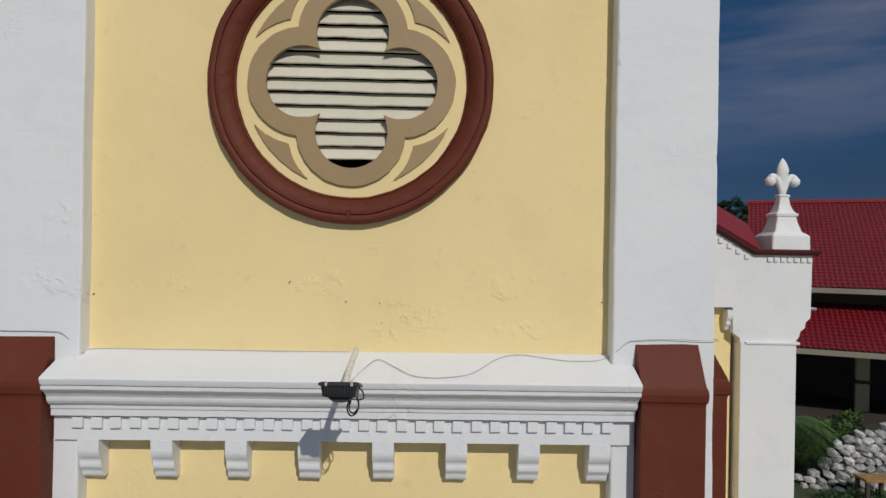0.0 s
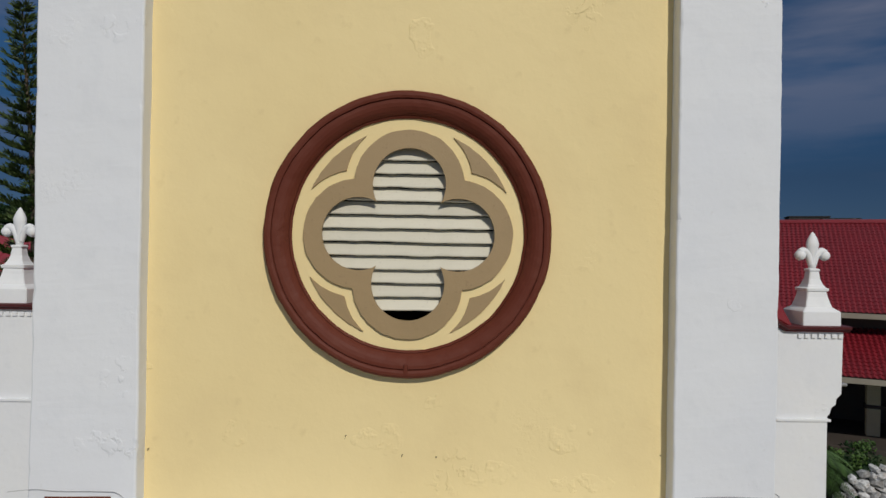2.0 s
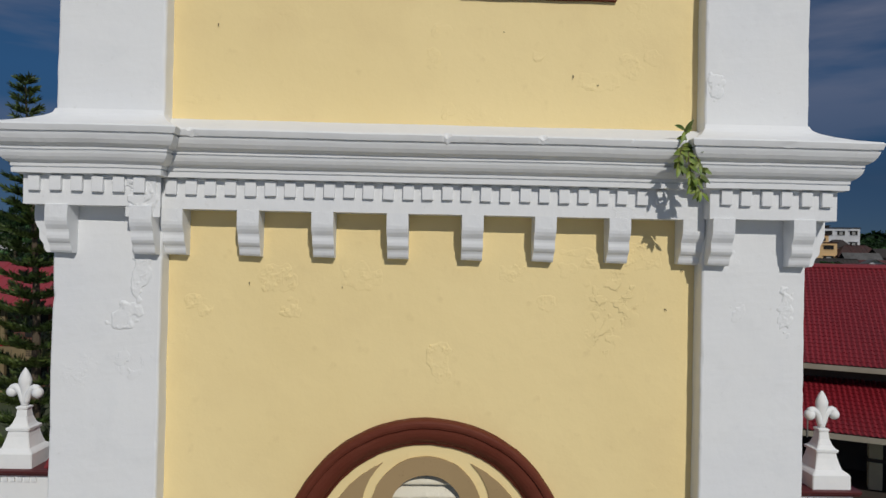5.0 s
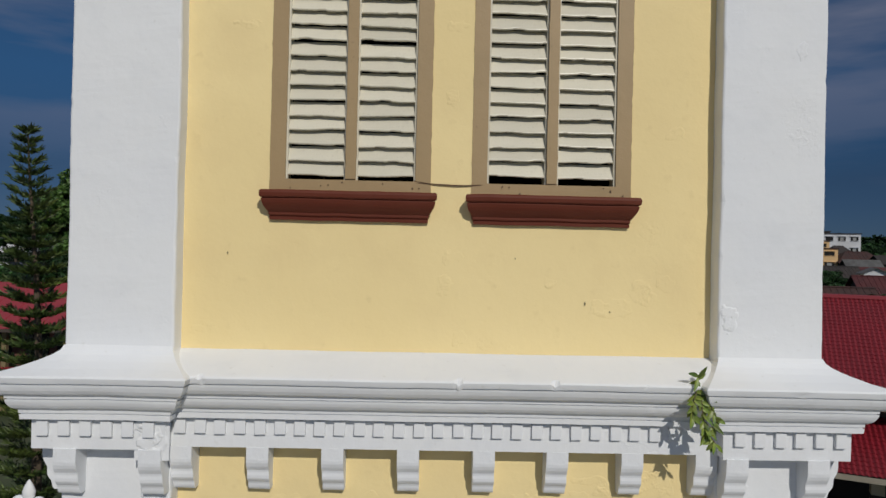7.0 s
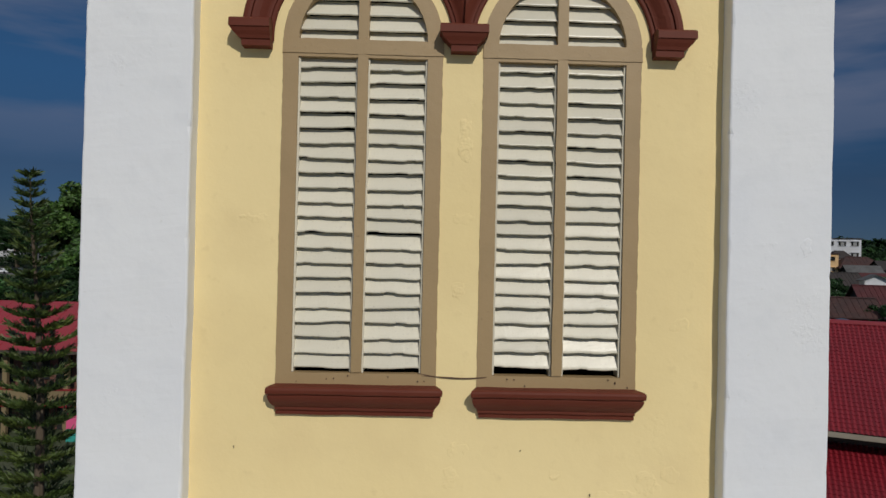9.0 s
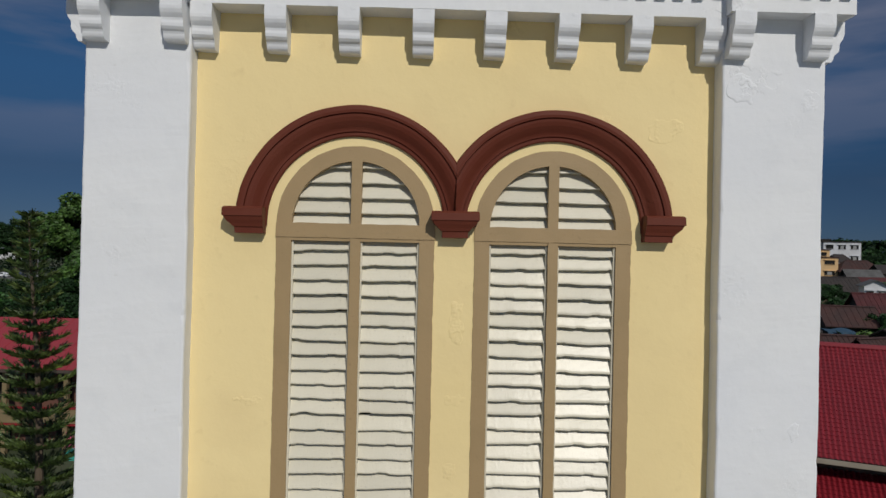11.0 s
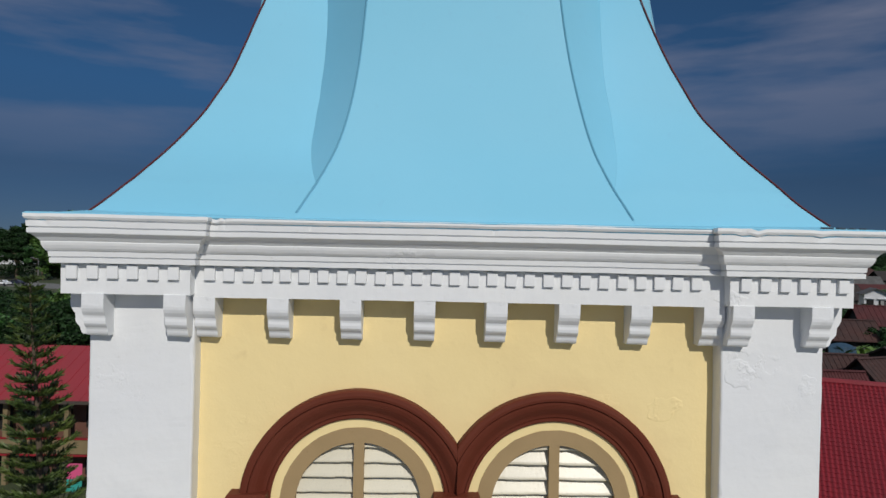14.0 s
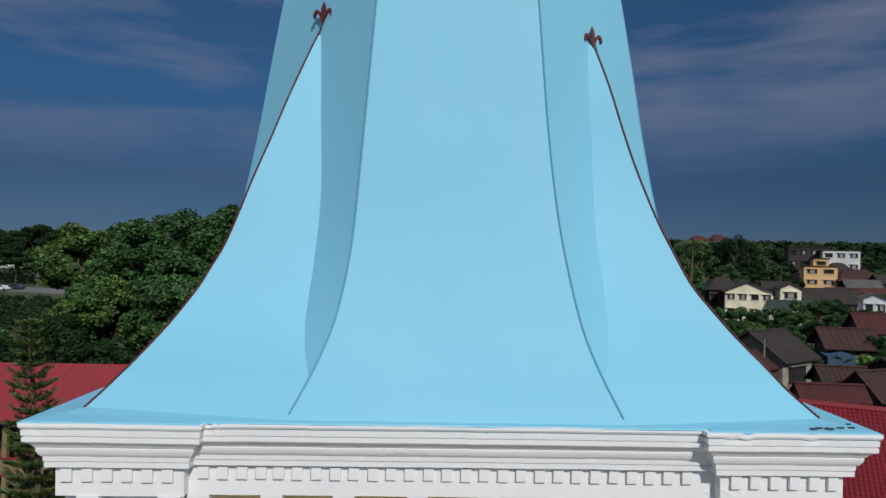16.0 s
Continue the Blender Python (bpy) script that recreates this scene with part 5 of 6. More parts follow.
while rowz < 1.95:
    x = 13.1 + rs.uniform(0, 0.3)
    while x < 17.4:
        w = rs.uniform(0.11, 0.19)
        if rowz < bank_top(x) + 0.0:
            o = new("stone", shapes[j % 7])
            o.parent = rockery
            f = (rowz + 0.9) / (bank_top(x) + 0.8)
            o.matrix_basis = pose(x + w, 17.1 + 0.62 * f + rs.uniform(-0.05, 0.06), rowz + rs.uniform(-0.05, 0.05), rs.uniform(-20, 20), rs.uniform(-40, 40), rs.uniform(-25, 25)) @ Matrix.Diagonal((w * 1.25, 0.2, rs.uniform(0.125, 0.18), 1))
            j += 1
        x += 2 * w + 0.02
    rowz += 0.205

table = thing("garden_stand", "small weathered stand with a yellowed wooden top", "stand", (13.75, 14.6, -0.26))
WOOD = material("yellowed_wood", (0.34, 0.2, 0.06), 0.7, patches=((8, 0.4, 0.7, (0.2, 0.11, 0.04), 0.8, 5),))
bm = bmesh.new()
box(bm, -0.45, 0.45, -0.3, 0.3, 0.98, 1.06, 0.015)
part("top", bm, WOOD, table)
for sx in (-0.36, 0.36):
    for sy in (-0.22, 0.22):
        bm = bmesh.new()
        box(bm, sx - 0.05, sx + 0.05, sy - 0.05, sy + 0.05, 0, 0.98, 0.008)
        part("leg", bm, DARKWALL, table, "dark wooden leg")


def palm(name, x, y, h, n, frond, mat, label, seed, trunk=0.12):
    """Arching feathered fronds from the head of a ringed stem."""
    rs = random.Random(seed)
    t = thing(name, label, "palm", (x, y, 0))
    bm = bmesh.new()
    tube(bm, [(0.1 * h * math.sin(i * 0.2), 0, h * i / 8 - 0.1) for i in range(9)], [trunk * (1 - 0.05 * i) for i in range(9)], 8)
    part("trunk", bm, BARK, t)
    head = Vector((0.1 * h * math.sin(1.6), 0, h - 0.1))
    for i in range(n):
        a = 2 * math.pi * i / n + rs.uniform(-0.3, 0.3)
        up = rs.uniform(0.1, 1.2)
        out = Vector((math.cos(a), math.sin(a), 0))
        side = Vector((-math.sin(a), math.cos(a), 0))
        bm = bmesh.new()
        for k in range(40):
            f = 0.1 + 0.9 * k / 39
            p = head + out * frond * f * math.cos(up * (1 - f)) + Vector((0, 0, frond * (up * 0.75 * f - (0.55 + 0.45 * up) * f * f)))
            for s in (-1, 1):
                tip = p + (side * s * 0.9 + out * 0.5 + Vector((0, 0, -0.55 + rs.uniform(-0.2, 0.2)))).normalized() * frond * 0.30 * math.sin(math.pi * min(1, 0.15 + 0.85 * f)) ** 0.7
                bm.faces.new([bm.verts.new(q) for q in (p - out * 0.02, p + out * 0.02, tip)])
        part("frond", bm, mat, t)
    return t


FROND = material("palm_frond", (0.05, 0.10, 0.022), 0.5, island=0.4)
palm("feather_palm", 12.4, 17.4, 1.5, 64, 2.05, FROND, "bushy dark green feather palm in the garden", 3)
shrub = thing("shrub", "yellow-green potted shrubs behind the stones", "shrub", (0, 0, 0.12))
rs = random.Random(2)
cloud("leaves", [(13.2 + 0.2 * i + rs.uniform(-0.1, 0.1), 18.4 + rs.uniform(-0.4, 0.6), 1.25 + 0.07 * i * 0.5 + rs.uniform(-0.2, 0.35), 0.3) for i in range(14)], 130, 0.12, FOLIAGE[1], shrub, 6)
bed = thing("shrub", "dark green bushes in the bed before the veranda", "shrub", (0, 0, 0.25))
cloud("leaves", [(12.2 + 0.32 * (i % 16) + rs.uniform(-0.15, 0.15), 19.0 + 0.8 * (i // 16) + rs.uniform(-0.3, 0.3), 0.45 + rs.uniform(-0.2, 0.45), 0.5) for i in range(64)], 120, 0.15, FOLIAGE[2], bed, 8)
hedge = thing("shrub", "low dark green ground plants at the foot of the stones", "shrub", (0, 0, 0.39))
cloud("leaves", [(12.0 + 0.3 * i + rs.uniform(-0.15, 0.15), 14.6 + rs.uniform(-0.5, 0.4), 0.2 + rs.uniform(-0.1, 0.15), 0.3) for i in range(10)], 140, 0.1, FOLIAGE[0], hedge, 7)

# ---- school block with a plain red sheet roof ----
SHEET_RED = material("red_roof_sheeting", (0.26, 0.016, 0.024), 0.4, patches=((0.3, 0.4, 0.7, (0.22, 0.016, 0.022), 0.8, 4),))
ORANGE = material("brown_wall", (0.14, 0.06, 0.04), 0.8, patches=((0.5, 0.4, 0.7, (0.11, 0.048, 0.034), 0.7, 4),))
OCHRE = material("ochre_parapet", (0.20, 0.15, 0.075), 0.8, patches=((0.5, 0.4, 0.7, (0.16, 0.12, 0.06), 0.7, 4),))
school = thing("school_block", "two-storey block with ochre galleries under a red sheet roof", "building", (0, 0, 1.15))
SX0, SX1 = -75.0, -8.0
bm = bmesh.new()
loft(bm, [[(x, 38.8, 5.82), (x, 45, 8.5), (x, 51, 5.82), (x, 51, 5.7), (x, 45, 8.36), (x, 38.8, 5.7)] for x in (SX0, SX1)])
part("roof", bm, SHEET_RED, school, "plain red sheet roof")
for i in range(int((SX1 - SX0) / 0.9)):
    x = SX0 + 0.9 * i
    if x > -40:
        bm = bmesh.new()
        loft(bm, [[(x + dx, 38.8, 5.82 + dz), (x + dx, 45, 8.5 + dz), (x + dx, 45, 8.49), (x + dx, 38.8, 5.81)] for dx, dz in ((-0.03, 0.0), (0, 0.035), (0.03, 0.0))])
        part("roof_rib", bm, SHEET_RED, school)
bm = bmesh.new()
box(bm, SX0, SX1, 38.7, 38.82, 5.6, 5.8)
part("gutter", bm, DARKWALL, school, "dark eaves gutter")
bm = bmesh.new()
box(bm, SX0 + 1, SX1 - 1, 41.2, 50, -0.2, 5.8)
part("wall", bm, ORANGE, school, "brown painted wall")
bm = bmesh.new()
box(bm, SX0, SX1, 39.5, 41.3, 2.0, 2.2)
part("gallery_floor", bm, OCHRE, school)
for z0, z1, mt, nm in ((2.15, 3.1, OCHRE, "parapet"), (3.1, 3.2, SHEET_RED, "handrail"), (2.0, 2.12, SHEET_RED, "floor_edge")):
    bm = bmesh.new()
    box(bm, SX0, SX1, 39.4 if nm != "parapet" else 39.45, 39.62, z0, z1, 0.01)
    part(nm, bm, mt, school, {"parapet": "ochre gallery parapet", "handrail": "dark red rail along the gallery", "floor_edge": "dark red floor edge"}[nm])
for i in range(16):
    x = SX1 - 2.4 - 4 * i
    if x < -46:
        break
    for z0 in (0.1, 3.3):
        bm = bmesh.new()
        box(bm, x - 1.1, x + 0.4, 41.1, 41.22, z0 + 0.2, z0 + 2.2)
        part("window", bm, DARK, school, "dark unlit window")
        bm = bmesh.new()
        box(bm, x + 1.0, x + 1.9, 41.1, 41.22, z0, z0 + 2.1)
        part("door", bm, DARK, school, "dark open doorway")
    # solid dark squares paint the shade inside the parapet's piercings
    bm = bmesh.new()
    for a in range(6):
        for b in range(4):
            box(bm, x + 0.16 * a, x + 0.16 * a + 0.1, 39.42, 39.5, 2.45 + 0.14 * b, 2.54 + 0.14 * b)
    part("lattice", bm, DARKWALL, school, "dark squares painting the shaded holes of a parapet lattice")
    bm = bmesh.new()
    box(bm, x - 1.75, x - 1.45, 39.5, 39.8, -0.2, 5.7, 0.01)
    part("gallery_post", bm, OCHRE, school, "ochre gallery post")
PINK = material("pink_banner", (0.6, 0.08, 0.2), 0.7)
TEAL = material("teal_panel", (0.03, 0.3, 0.25), 0.6)
board = thing("notice_board", "pink and teal painted board by the school", "board", (-22.9, 38.6, 0))
bm = bmesh.new()
box(bm, -0.5, 0.5, -0.03, 0.03, 0.9, 1.9, 0.01)
part("upper_panel", bm, PINK, board)
bm = bmesh.new()
box(bm, -0.5, 0.5, -0.03, 0.03, -0.05, 0.88, 0.01)
part("lower_panel", bm, TEAL, board)

# ---- trees to the far side of the school ----
for i, (x, y, h, r, m) in enumerate(((-39.6, 72, 19.0, 5.0, 1), (-33, 73, 20.2, 6.4, 0), (-26, 74, 22.0, 7.2, 0), (-19, 76, 22.6, 8.0, 0), (-34.6, 66, 14.0, 5.2, 1), (-25.5, 66, 14, 6.0, 0), (-29.5, 69, 17.5, 6.0, 0), (-21, 68, 16, 6.5, 0))):
    broadleaf(x, y, h, r, FOLIAGE[m], 40 + i, 2.2, leaf_size=0.5)
for i, (x, y, h, r, m) in enumerate(((-44, 58, 10, 4.5, 0), (-37, 60, 10.5, 4.5, 2), (-49, 62, 11, 5, 0), (-31, 57, 9, 4.5, 2), (-56, 70, 10, 5, 2), (-62, 66, 11, 5.5, 0))):
    broadleaf(x, y, h, r, FOLIAGE[m], 60 + i, 1.7, leaf_size=0.35)
for i, (x, y, h, r, m) in enumerate(((-130, 216, 20.2, 7.5, 2), (-140, 222, 17.5, 7.5, 2), (-121, 222, 18.5, 7, 2), (-150, 226, 17, 7.5, 2), (-113, 214, 16.5, 6.5, 0), (-160, 230, 15, 8, 2), (-104, 216, 17, 8, 2), (-92, 200, 16, 8, 2), (-147, 216, 14.5, 6.5, 2), (-135, 213, 14, 6, 2), (-126, 212, 13, 6, 0), (-158, 220, 14, 7, 2))):
    broadleaf(x, y, h, r, FOLIAGE[m], 80 + i, 1.5, label="distant dark leafy tree", leaf_size=0.7)

# ---- road with cars ----
ASPHALT = material("asphalt", (0.13, 0.13, 0.13), 0.85, patches=((0.2, 0.4, 0.7, (0.17, 0.165, 0.16), 0.7, 5),))
bm = bmesh.new()
loft(bm, [[(x, y - 6, ground_height(y - 6, x) + 0.45), (x, y + 6, ground_height(y + 6, x) + 0.45), (x, y + 6, ground_height(y, x) - 0.4), (x, y - 6, ground_height(y, x) - 0.4)] for x, y in ((-260, 214), (-180, 205), (-120, 192), (-80, 178), (-20, 150))])
tagged(part("road", bm, ASPHALT), "grey asphalt road beyond the trees", "road", kind="structure")


def car(x, y, turn, paint, label):
    c = thing("car", label, "car", (x, y, 0.46), group="cars on the road")
    c.rotation_euler = (0, 0, radians(turn))
    bm = bmesh.new()
    side = [(-2.1, 0.35), (2.1, 0.35), (2.15, 0.75), (1.3, 0.95), (0.7, 1.42), (-1.0, 1.45), (-1.7, 1.0), (-2.15, 0.9)]
    loft(bm, [[(px, w, pz) for px, pz in side] for w in (-0.85, 0.85)])
    part("body", bm, paint, c)
    bm = bmesh.new()
    loft(bm, [[(px, w, pz) for px, pz in ((1.1, 0.97), (0.65, 1.36), (-0.95, 1.38), (-1.5, 1.0))] for w in (-0.87, 0.87)])
    part("window", bm, BLACK, c)
    for wx in (-1.35, 1.35):
        for wy in (-0.8, 0.8):
            bm = bmesh.new()
            bmesh.ops.create_cone(bm, cap_ends=True, segments=14, radius1=0.33, radius2=0.33, depth=0.22, matrix=Matrix.Translation((wx, wy, 0.3)) @ Matrix.Rotation(math.pi / 2, 4, "X"))
            part("wheel", bm, BLACK, c)


car(-122.8, 187, -12, material("white_car_paint", (0.75, 0.76, 0.78), 0.25, coat=0.5), "white car on the road")
car(-120.5, 190, -12, material("dark_car_paint", (0.03, 0.035, 0.06), 0.25, coat=0.5), "dark car on the road")
for x, y in ((-119, 178), (-104, 172)):
    sl = thing("street_lamp", "slender grey street lamp with two arms", "street lamp", (x, y, 0), group="street lamps")
    bm = bmesh.new()
    tube(bm, [(0, 0, 0), (0, 0, 9)], 0.12, 6)
    part("pole", bm, METAL, sl)
    for s in (-1, 1):
        bm = bmesh.new()
        tube(bm, [(0, 0, 8.8), (s * 1.6, 0, 9.2)], 0.06, 5)
        box(bm, *sorted((s * 1.4, s * 2.1)), -0.15, 0.15, 9.12, 9.25, 0.02)
        part("lamp_head", bm, METAL, sl)

# ---- the village ----
def rust(name, base, dark, pale):
    return material(name, base, 0.8, patches=((0.4, 0.4, 0.65, dark, 0.9, 6), (2.5, 0.5, 0.7, pale, 0.6, 5)), bumps=((6, 3, 0.02),))


ROOFS = [rust("rusty_red_roof", (0.045, 0.014, 0.011), (0.026, 0.013, 0.012), (0.07, 0.03, 0.023)),
         rust("brown_sheet_roof", (0.028, 0.020, 0.018), (0.018, 0.015, 0.014), (0.045, 0.033, 0.027)),
         rust("grey_sheet_roof", (0.09, 0.09, 0.09), (0.05, 0.048, 0.046), (0.12, 0.115, 0.11)),
         rust("bright_red_roof", (0.068, 0.010, 0.011), (0.044, 0.009, 0.010), (0.09, 0.02, 0.02)),
         rust("green_sheet_roof", (0.018, 0.045, 0.034), (0.013, 0.034, 0.027), (0.026, 0.06, 0.046))]
WALLS = [material("cream_house_wall", (0.78, 0.74, 0.58), 0.8, patches=((0.3, 0.4, 0.7, (0.5, 0.45, 0.34), 0.7, 5),)),
         material("yellow_house_wall", (0.66, 0.44, 0.22), 0.8, patches=((0.3, 0.4, 0.7, (0.58, 0.39, 0.19), 0.7, 5),)),
         material("white_house_wall", (0.60, 0.61, 0.63), 0.8, patches=((0.3, 0.4, 0.7, (0.5, 0.5, 0.5), 0.7, 5),)),
         material("grey_board_wall", (0.30, 0.27, 0.22), 0.9, patches=((1.5, 0.4, 0.7, (0.16, 0.14, 0.12), 0.9, 6), (5, 0.45, 0.65, (0.36, 0.33, 0.28), 0.7, 4))),
         material("dark_board_wall", (0.05, 0.045, 0.04), 0.9, patches=((1.5, 0.4, 0.7, (0.03, 0.028, 0.025), 0.9, 6),))]
CURTAIN = material("pale_curtained_pane", (0.3, 0.3, 0.29), 0.3)


def spot(slant, far):
    """Ground place at a distance, by its slant to the right of straight ahead."""
    return far * slant, far - 4.4


def house(x, y, w, d, eave, ridge, roof, wall, turn=0.0, label="", storeys=1, hip=0.0, over=0.6, columns=4, flat=False, gable=False, ribs=0):
    """A house with walls, a gabled, hipped or flat roof and rows of windows in its front (its gable end, if so told)."""
    h = thing("house", label, "house", (x, y, 0))
    h.rotation_euler = (0, 0, radians(turn - (90 if gable else 0)))
    if gable:
        w, d = d, w
    bm = bmesh.new()
    if flat:
        box(bm, -w / 2, w / 2, -d / 2, d / 2, -0.3, ridge)
    else:
        k = 0.0 if hip else 1.0
        loft(bm, [[(sx * w / 2, -d / 2, -0.3), (sx * w / 2, d / 2, -0.3), (sx * w / 2, d / 2, eave), (sx * w / 2, 0, eave + (ridge - eave) * 0.92 * k), (sx * w / 2, -d / 2, eave)] for sx in (-1, 1)])
    part("wall", bm, wall, h)
    bm = bmesh.new()
    if flat:
        box(bm, -w / 2 - 0.3, w / 2 + 0.3, -d / 2 - 0.3, d / 2 + 0.3, ridge, ridge + 0.25)
        part("roof", bm, roof, h)
    else:
        a, b = w / 2 + over, d / 2 + over
        drop = over * (ridge - eave) / (d / 2)
        e = eave - drop
        ra = a - hip
        top = [bm.verts.new(p) for p in ((-a, -b, e), (a, -b, e), (a, b, e), (-a, b, e), (-ra, 0, ridge), (ra, 0, ridge))]
        low = [bm.verts.new(v.co - Vector((0, 0, 0.14))) for v in top]
        for f in ((0, 1, 5, 4), (2, 3, 4, 5), (1, 2, 5), (3, 0, 4)):
            if len(f) == 4 or hip:
                bm.faces.new([top[i] for i in f])
                bm.faces.new([low[i] for i in reversed(f)])
        rim = (0, 1, 2, 3) if hip else (0, 1, 5, 2, 3, 4)
        for i, j in zip(rim, rim[1:] + rim[:1]):
            bm.faces.new((top[i], low[i], low[j], top[j]))
        rf = part("roof", bm, roof, h)
        if ribs:
            # standing ribs of the sheets and a ridge cap
            for i in range(ribs + 1):
                x0 = -a + 2 * a * i / ribs
                top_x = max(-ra, min(ra, x0))
                if abs(top_x - x0) > 0.01:
                    continue
                for sy in (-1, 1):
                    bm = bmesh.new()
                    loft(bm, [[(x0 - 0.04, sy * b, e), (x0 - 0.04, 0, ridge)], [(x0, sy * b, e + 0.06), (x0, 0, ridge + 0.06)], [(x0 + 0.04, sy * b, e), (x0 + 0.04, 0, ridge)]], closed=False, cap=False)
                    part("roof_rib", bm, roof, rf)
            bm = bmesh.new()
            loft(bm, [[(x0, -0.25, ridge - 0.04), (x0, 0, ridge + 0.09), (x0, 0.25, ridge - 0.04)] for x0 in (-ra, ra)])
            part("ridge_cap", bm, roof, rf)
    hs = (ridge if flat else eave) / storeys
    span = d if gable else w
    for s in range(storeys):
        for c in range(columns):
            cx = -span / 2 + span * (c + 0.5) / columns
            ww, z0 = span / columns * 0.3, s * hs + hs * 0.38
            for nm, grow, out, za, zb in (("window", 0.0, 0.06, z0, z0 + hs * 0.36), ("sill", 0.1, 0.16, z0 - 0.12, z0 - 0.02), ("hood", 0.2, 0.45, z0 + hs * 0.4, z0 + hs * 0.4 + 0.1), ("pane", -ww * 0.55, 0.1, z0 + 0.08, z0 + hs * 0.36 - 0.08)):
                bm = bmesh.new()
                if gable:
                    box(bm, w / 2 - 0.05, w / 2 + out, cx - ww - grow, cx + ww + grow, za, zb)
                else:
                    box(bm, cx - ww - grow, cx + ww + grow, -d / 2 - out, -d / 2 + 0.05, za, zb)
                if nm == "window":
                    wd = part(nm, bm, DARK, h, "dark window")
                elif nm == "pane":
                    part(nm, bm, CURTAIN if (c + s) % 3 else DARK, wd)
                else:
                    part(nm, bm, wall, wd)
    return h


house(*spot(0.4878, 152), 9.8, 13, 6.5, 8.7, ROOFS[1], WALLS[0], -22, "cream two-storey house with a brown gabled roof", 2, over=0.7, columns=4, gable=True)
house(*spot(0.5323, 158), 5.8, 8, 6.7, 8.2, ROOFS[1], WALLS[0], -22, "cream middle range with a brown roof", 2, over=0.5, columns=2)
house(*spot(0.5521, 148), 4.2, 9, 7.5, 8.6, ROOFS[1], WALLS[0], -22, "narrow cream wing with a brown gabled roof", 2, over=0.4, columns=1, gable=True)
house(*spot(0.5518, 143), 7.6, 3, 3.5, 5.1, ROOFS[4], WALLS[0], -22, "low lean-to with a green sheet roof", 1, columns=3, over=0.3)
house(*spot(0.4478, 158), 7.1, 9, 6.5, 9.0, ROOFS[1], WALLS[4], -12, "dark house with a brown hipped roof", 1, hip=3, columns=3)
house(*spot(0.5986, 206), 9.3, 7, 9.9, 9.9, ROOFS[0], WALLS[1], -20, "yellow house with balconies and barred windows", 3, columns=2, flat=True)
house(*spot(0.6005, 209), 4.4, 5, 12.3, 12.3, ROOFS[0], WALLS[1], -20, "small yellow upper storey behind a terrace", 4, columns=1, flat=True)
house(*spot(0.6303, 222), 11.0, 9, 14.8, 14.8, ROOFS[1], WALLS[2], -22, "white block of four storeys with a flat roof", 4, columns=3, flat=True)
house(*spot(0.5799, 230), 12.6, 9, 15.5, 15.5, ROOFS[1], WALLS[4], -20, "dark open block among the trees", 4, columns=4, flat=True)
house(*spot(0.6289, 212), 5.9, 6, 8.9, 11.1, ROOFS[1], WALLS[2], -4, "small white house with a brown roof", 2, columns=2, hip=2)
house(*spot(0.657, 203), 13.4, 8, 6.3, 9.4, ROOFS[0], WALLS[4], -6, "wide low house with a rusty red roof", 1, hip=4, columns=5, ribs=12)
house(*spot(0.6649, 182), 8.8, 5, 5.4, 7.5, ROOFS[2], WALLS[4], -8, "low house with a pale grey sheet roof", 1, columns=4)
house(*spot(0.7103, 190), 8.1, 8, 6.4, 8.7, ROOFS[1], WALLS[4], -8, "low house with a dark brown roof", 1, columns=3)
house(*spot(0.6732, 174), 20.4, 3, 4.8, 5.8, ROOFS[3], WALLS[4], -4, "long low house with a bright red roof", 1, columns=5)
house(*spot(0.5733, 215), 7.3, 8, 4.8, 7.5, ROOFS[0], WALLS[4], 10, "low house with a dark red roof among trees", 1, hip=3, columns=3)
house(*spot(0.612, 163), 13.5, 9, 3.2, 6.3, ROOFS[1], WALLS[4], -6, "long low house with a dark sheet roof", 1, columns=5, ribs=16)
house(*spot(0.6842, 146), 4.6, 6, 5.7, 6.8, ROOFS[2], WALLS[2], -24, "small white house with a pale gabled roof", 1, columns=2, gable=True)
house(*spot(0.6902, 99), 6.0, 7, 5.1, 7.4, ROOFS[3], WALLS[4], -16, "house with a dark red gabled roof", 1, columns=3, ribs=10)
house(*spot(0.6401, 91), 5.9, 5, 4.3, 6.2, ROOFS[0], WALLS[4], -10, "open shed under a rust-streaked sheet roof", 1, columns=2, over=0.9, ribs=9)
house(*spot(0.518, 77), 6.0, 7.5, 5.2, 7.7, ROOFS[1], WALLS[3], 32, "weathered board house with a dark brown roof", 1, columns=1, over=0.8, ribs=8)
house(*spot(0.488, 73), 3.2, 4, 4.6, 6.0, ROOFS[0], WALLS[4], 32, "lean-to with a dark maroon sheet roof", 1, columns=1)
house(*spot(0.634, 66), 3.8, 4, 4.3, 5.7, ROOFS[0], WALLS[4], -10, "low house with a brown-red sheet roof", 1, columns=3, ribs=10)
house(*spot(0.6834, 63), 3.3, 4, 4.0, 5.9, ROOFS[0], WALLS[4], 20, "low house with a faded maroon roof", 1, columns=2, ribs=8)
house(*spot(0.721, 70), 3.5, 5, 4.6, 5.9, ROOFS[1], WALLS[4], 24, "low house with a weathered brown roof", 1, columns=2, ribs=8)
house(*spot(0.6164, 60), 5.6, 2.4, 4.1, 5.2, ROOFS[3], WALLS[4], -6, "low shed with a maroon sheet roof", 1, columns=2, ribs=22, over=0.3)
house(*spot(0.412, 426), 12, 10, 16, 19.4, ROOFS[3], WALLS[2], 5, "tall house with a bright red hipped roof", 4, hip=4, columns=3)
house(*spot(0.442, 430), 11, 10, 17, 20.6, ROOFS[3], WALLS[2], 5, "tall house with a bright red hipped roof", 4, hip=4, columns=3)
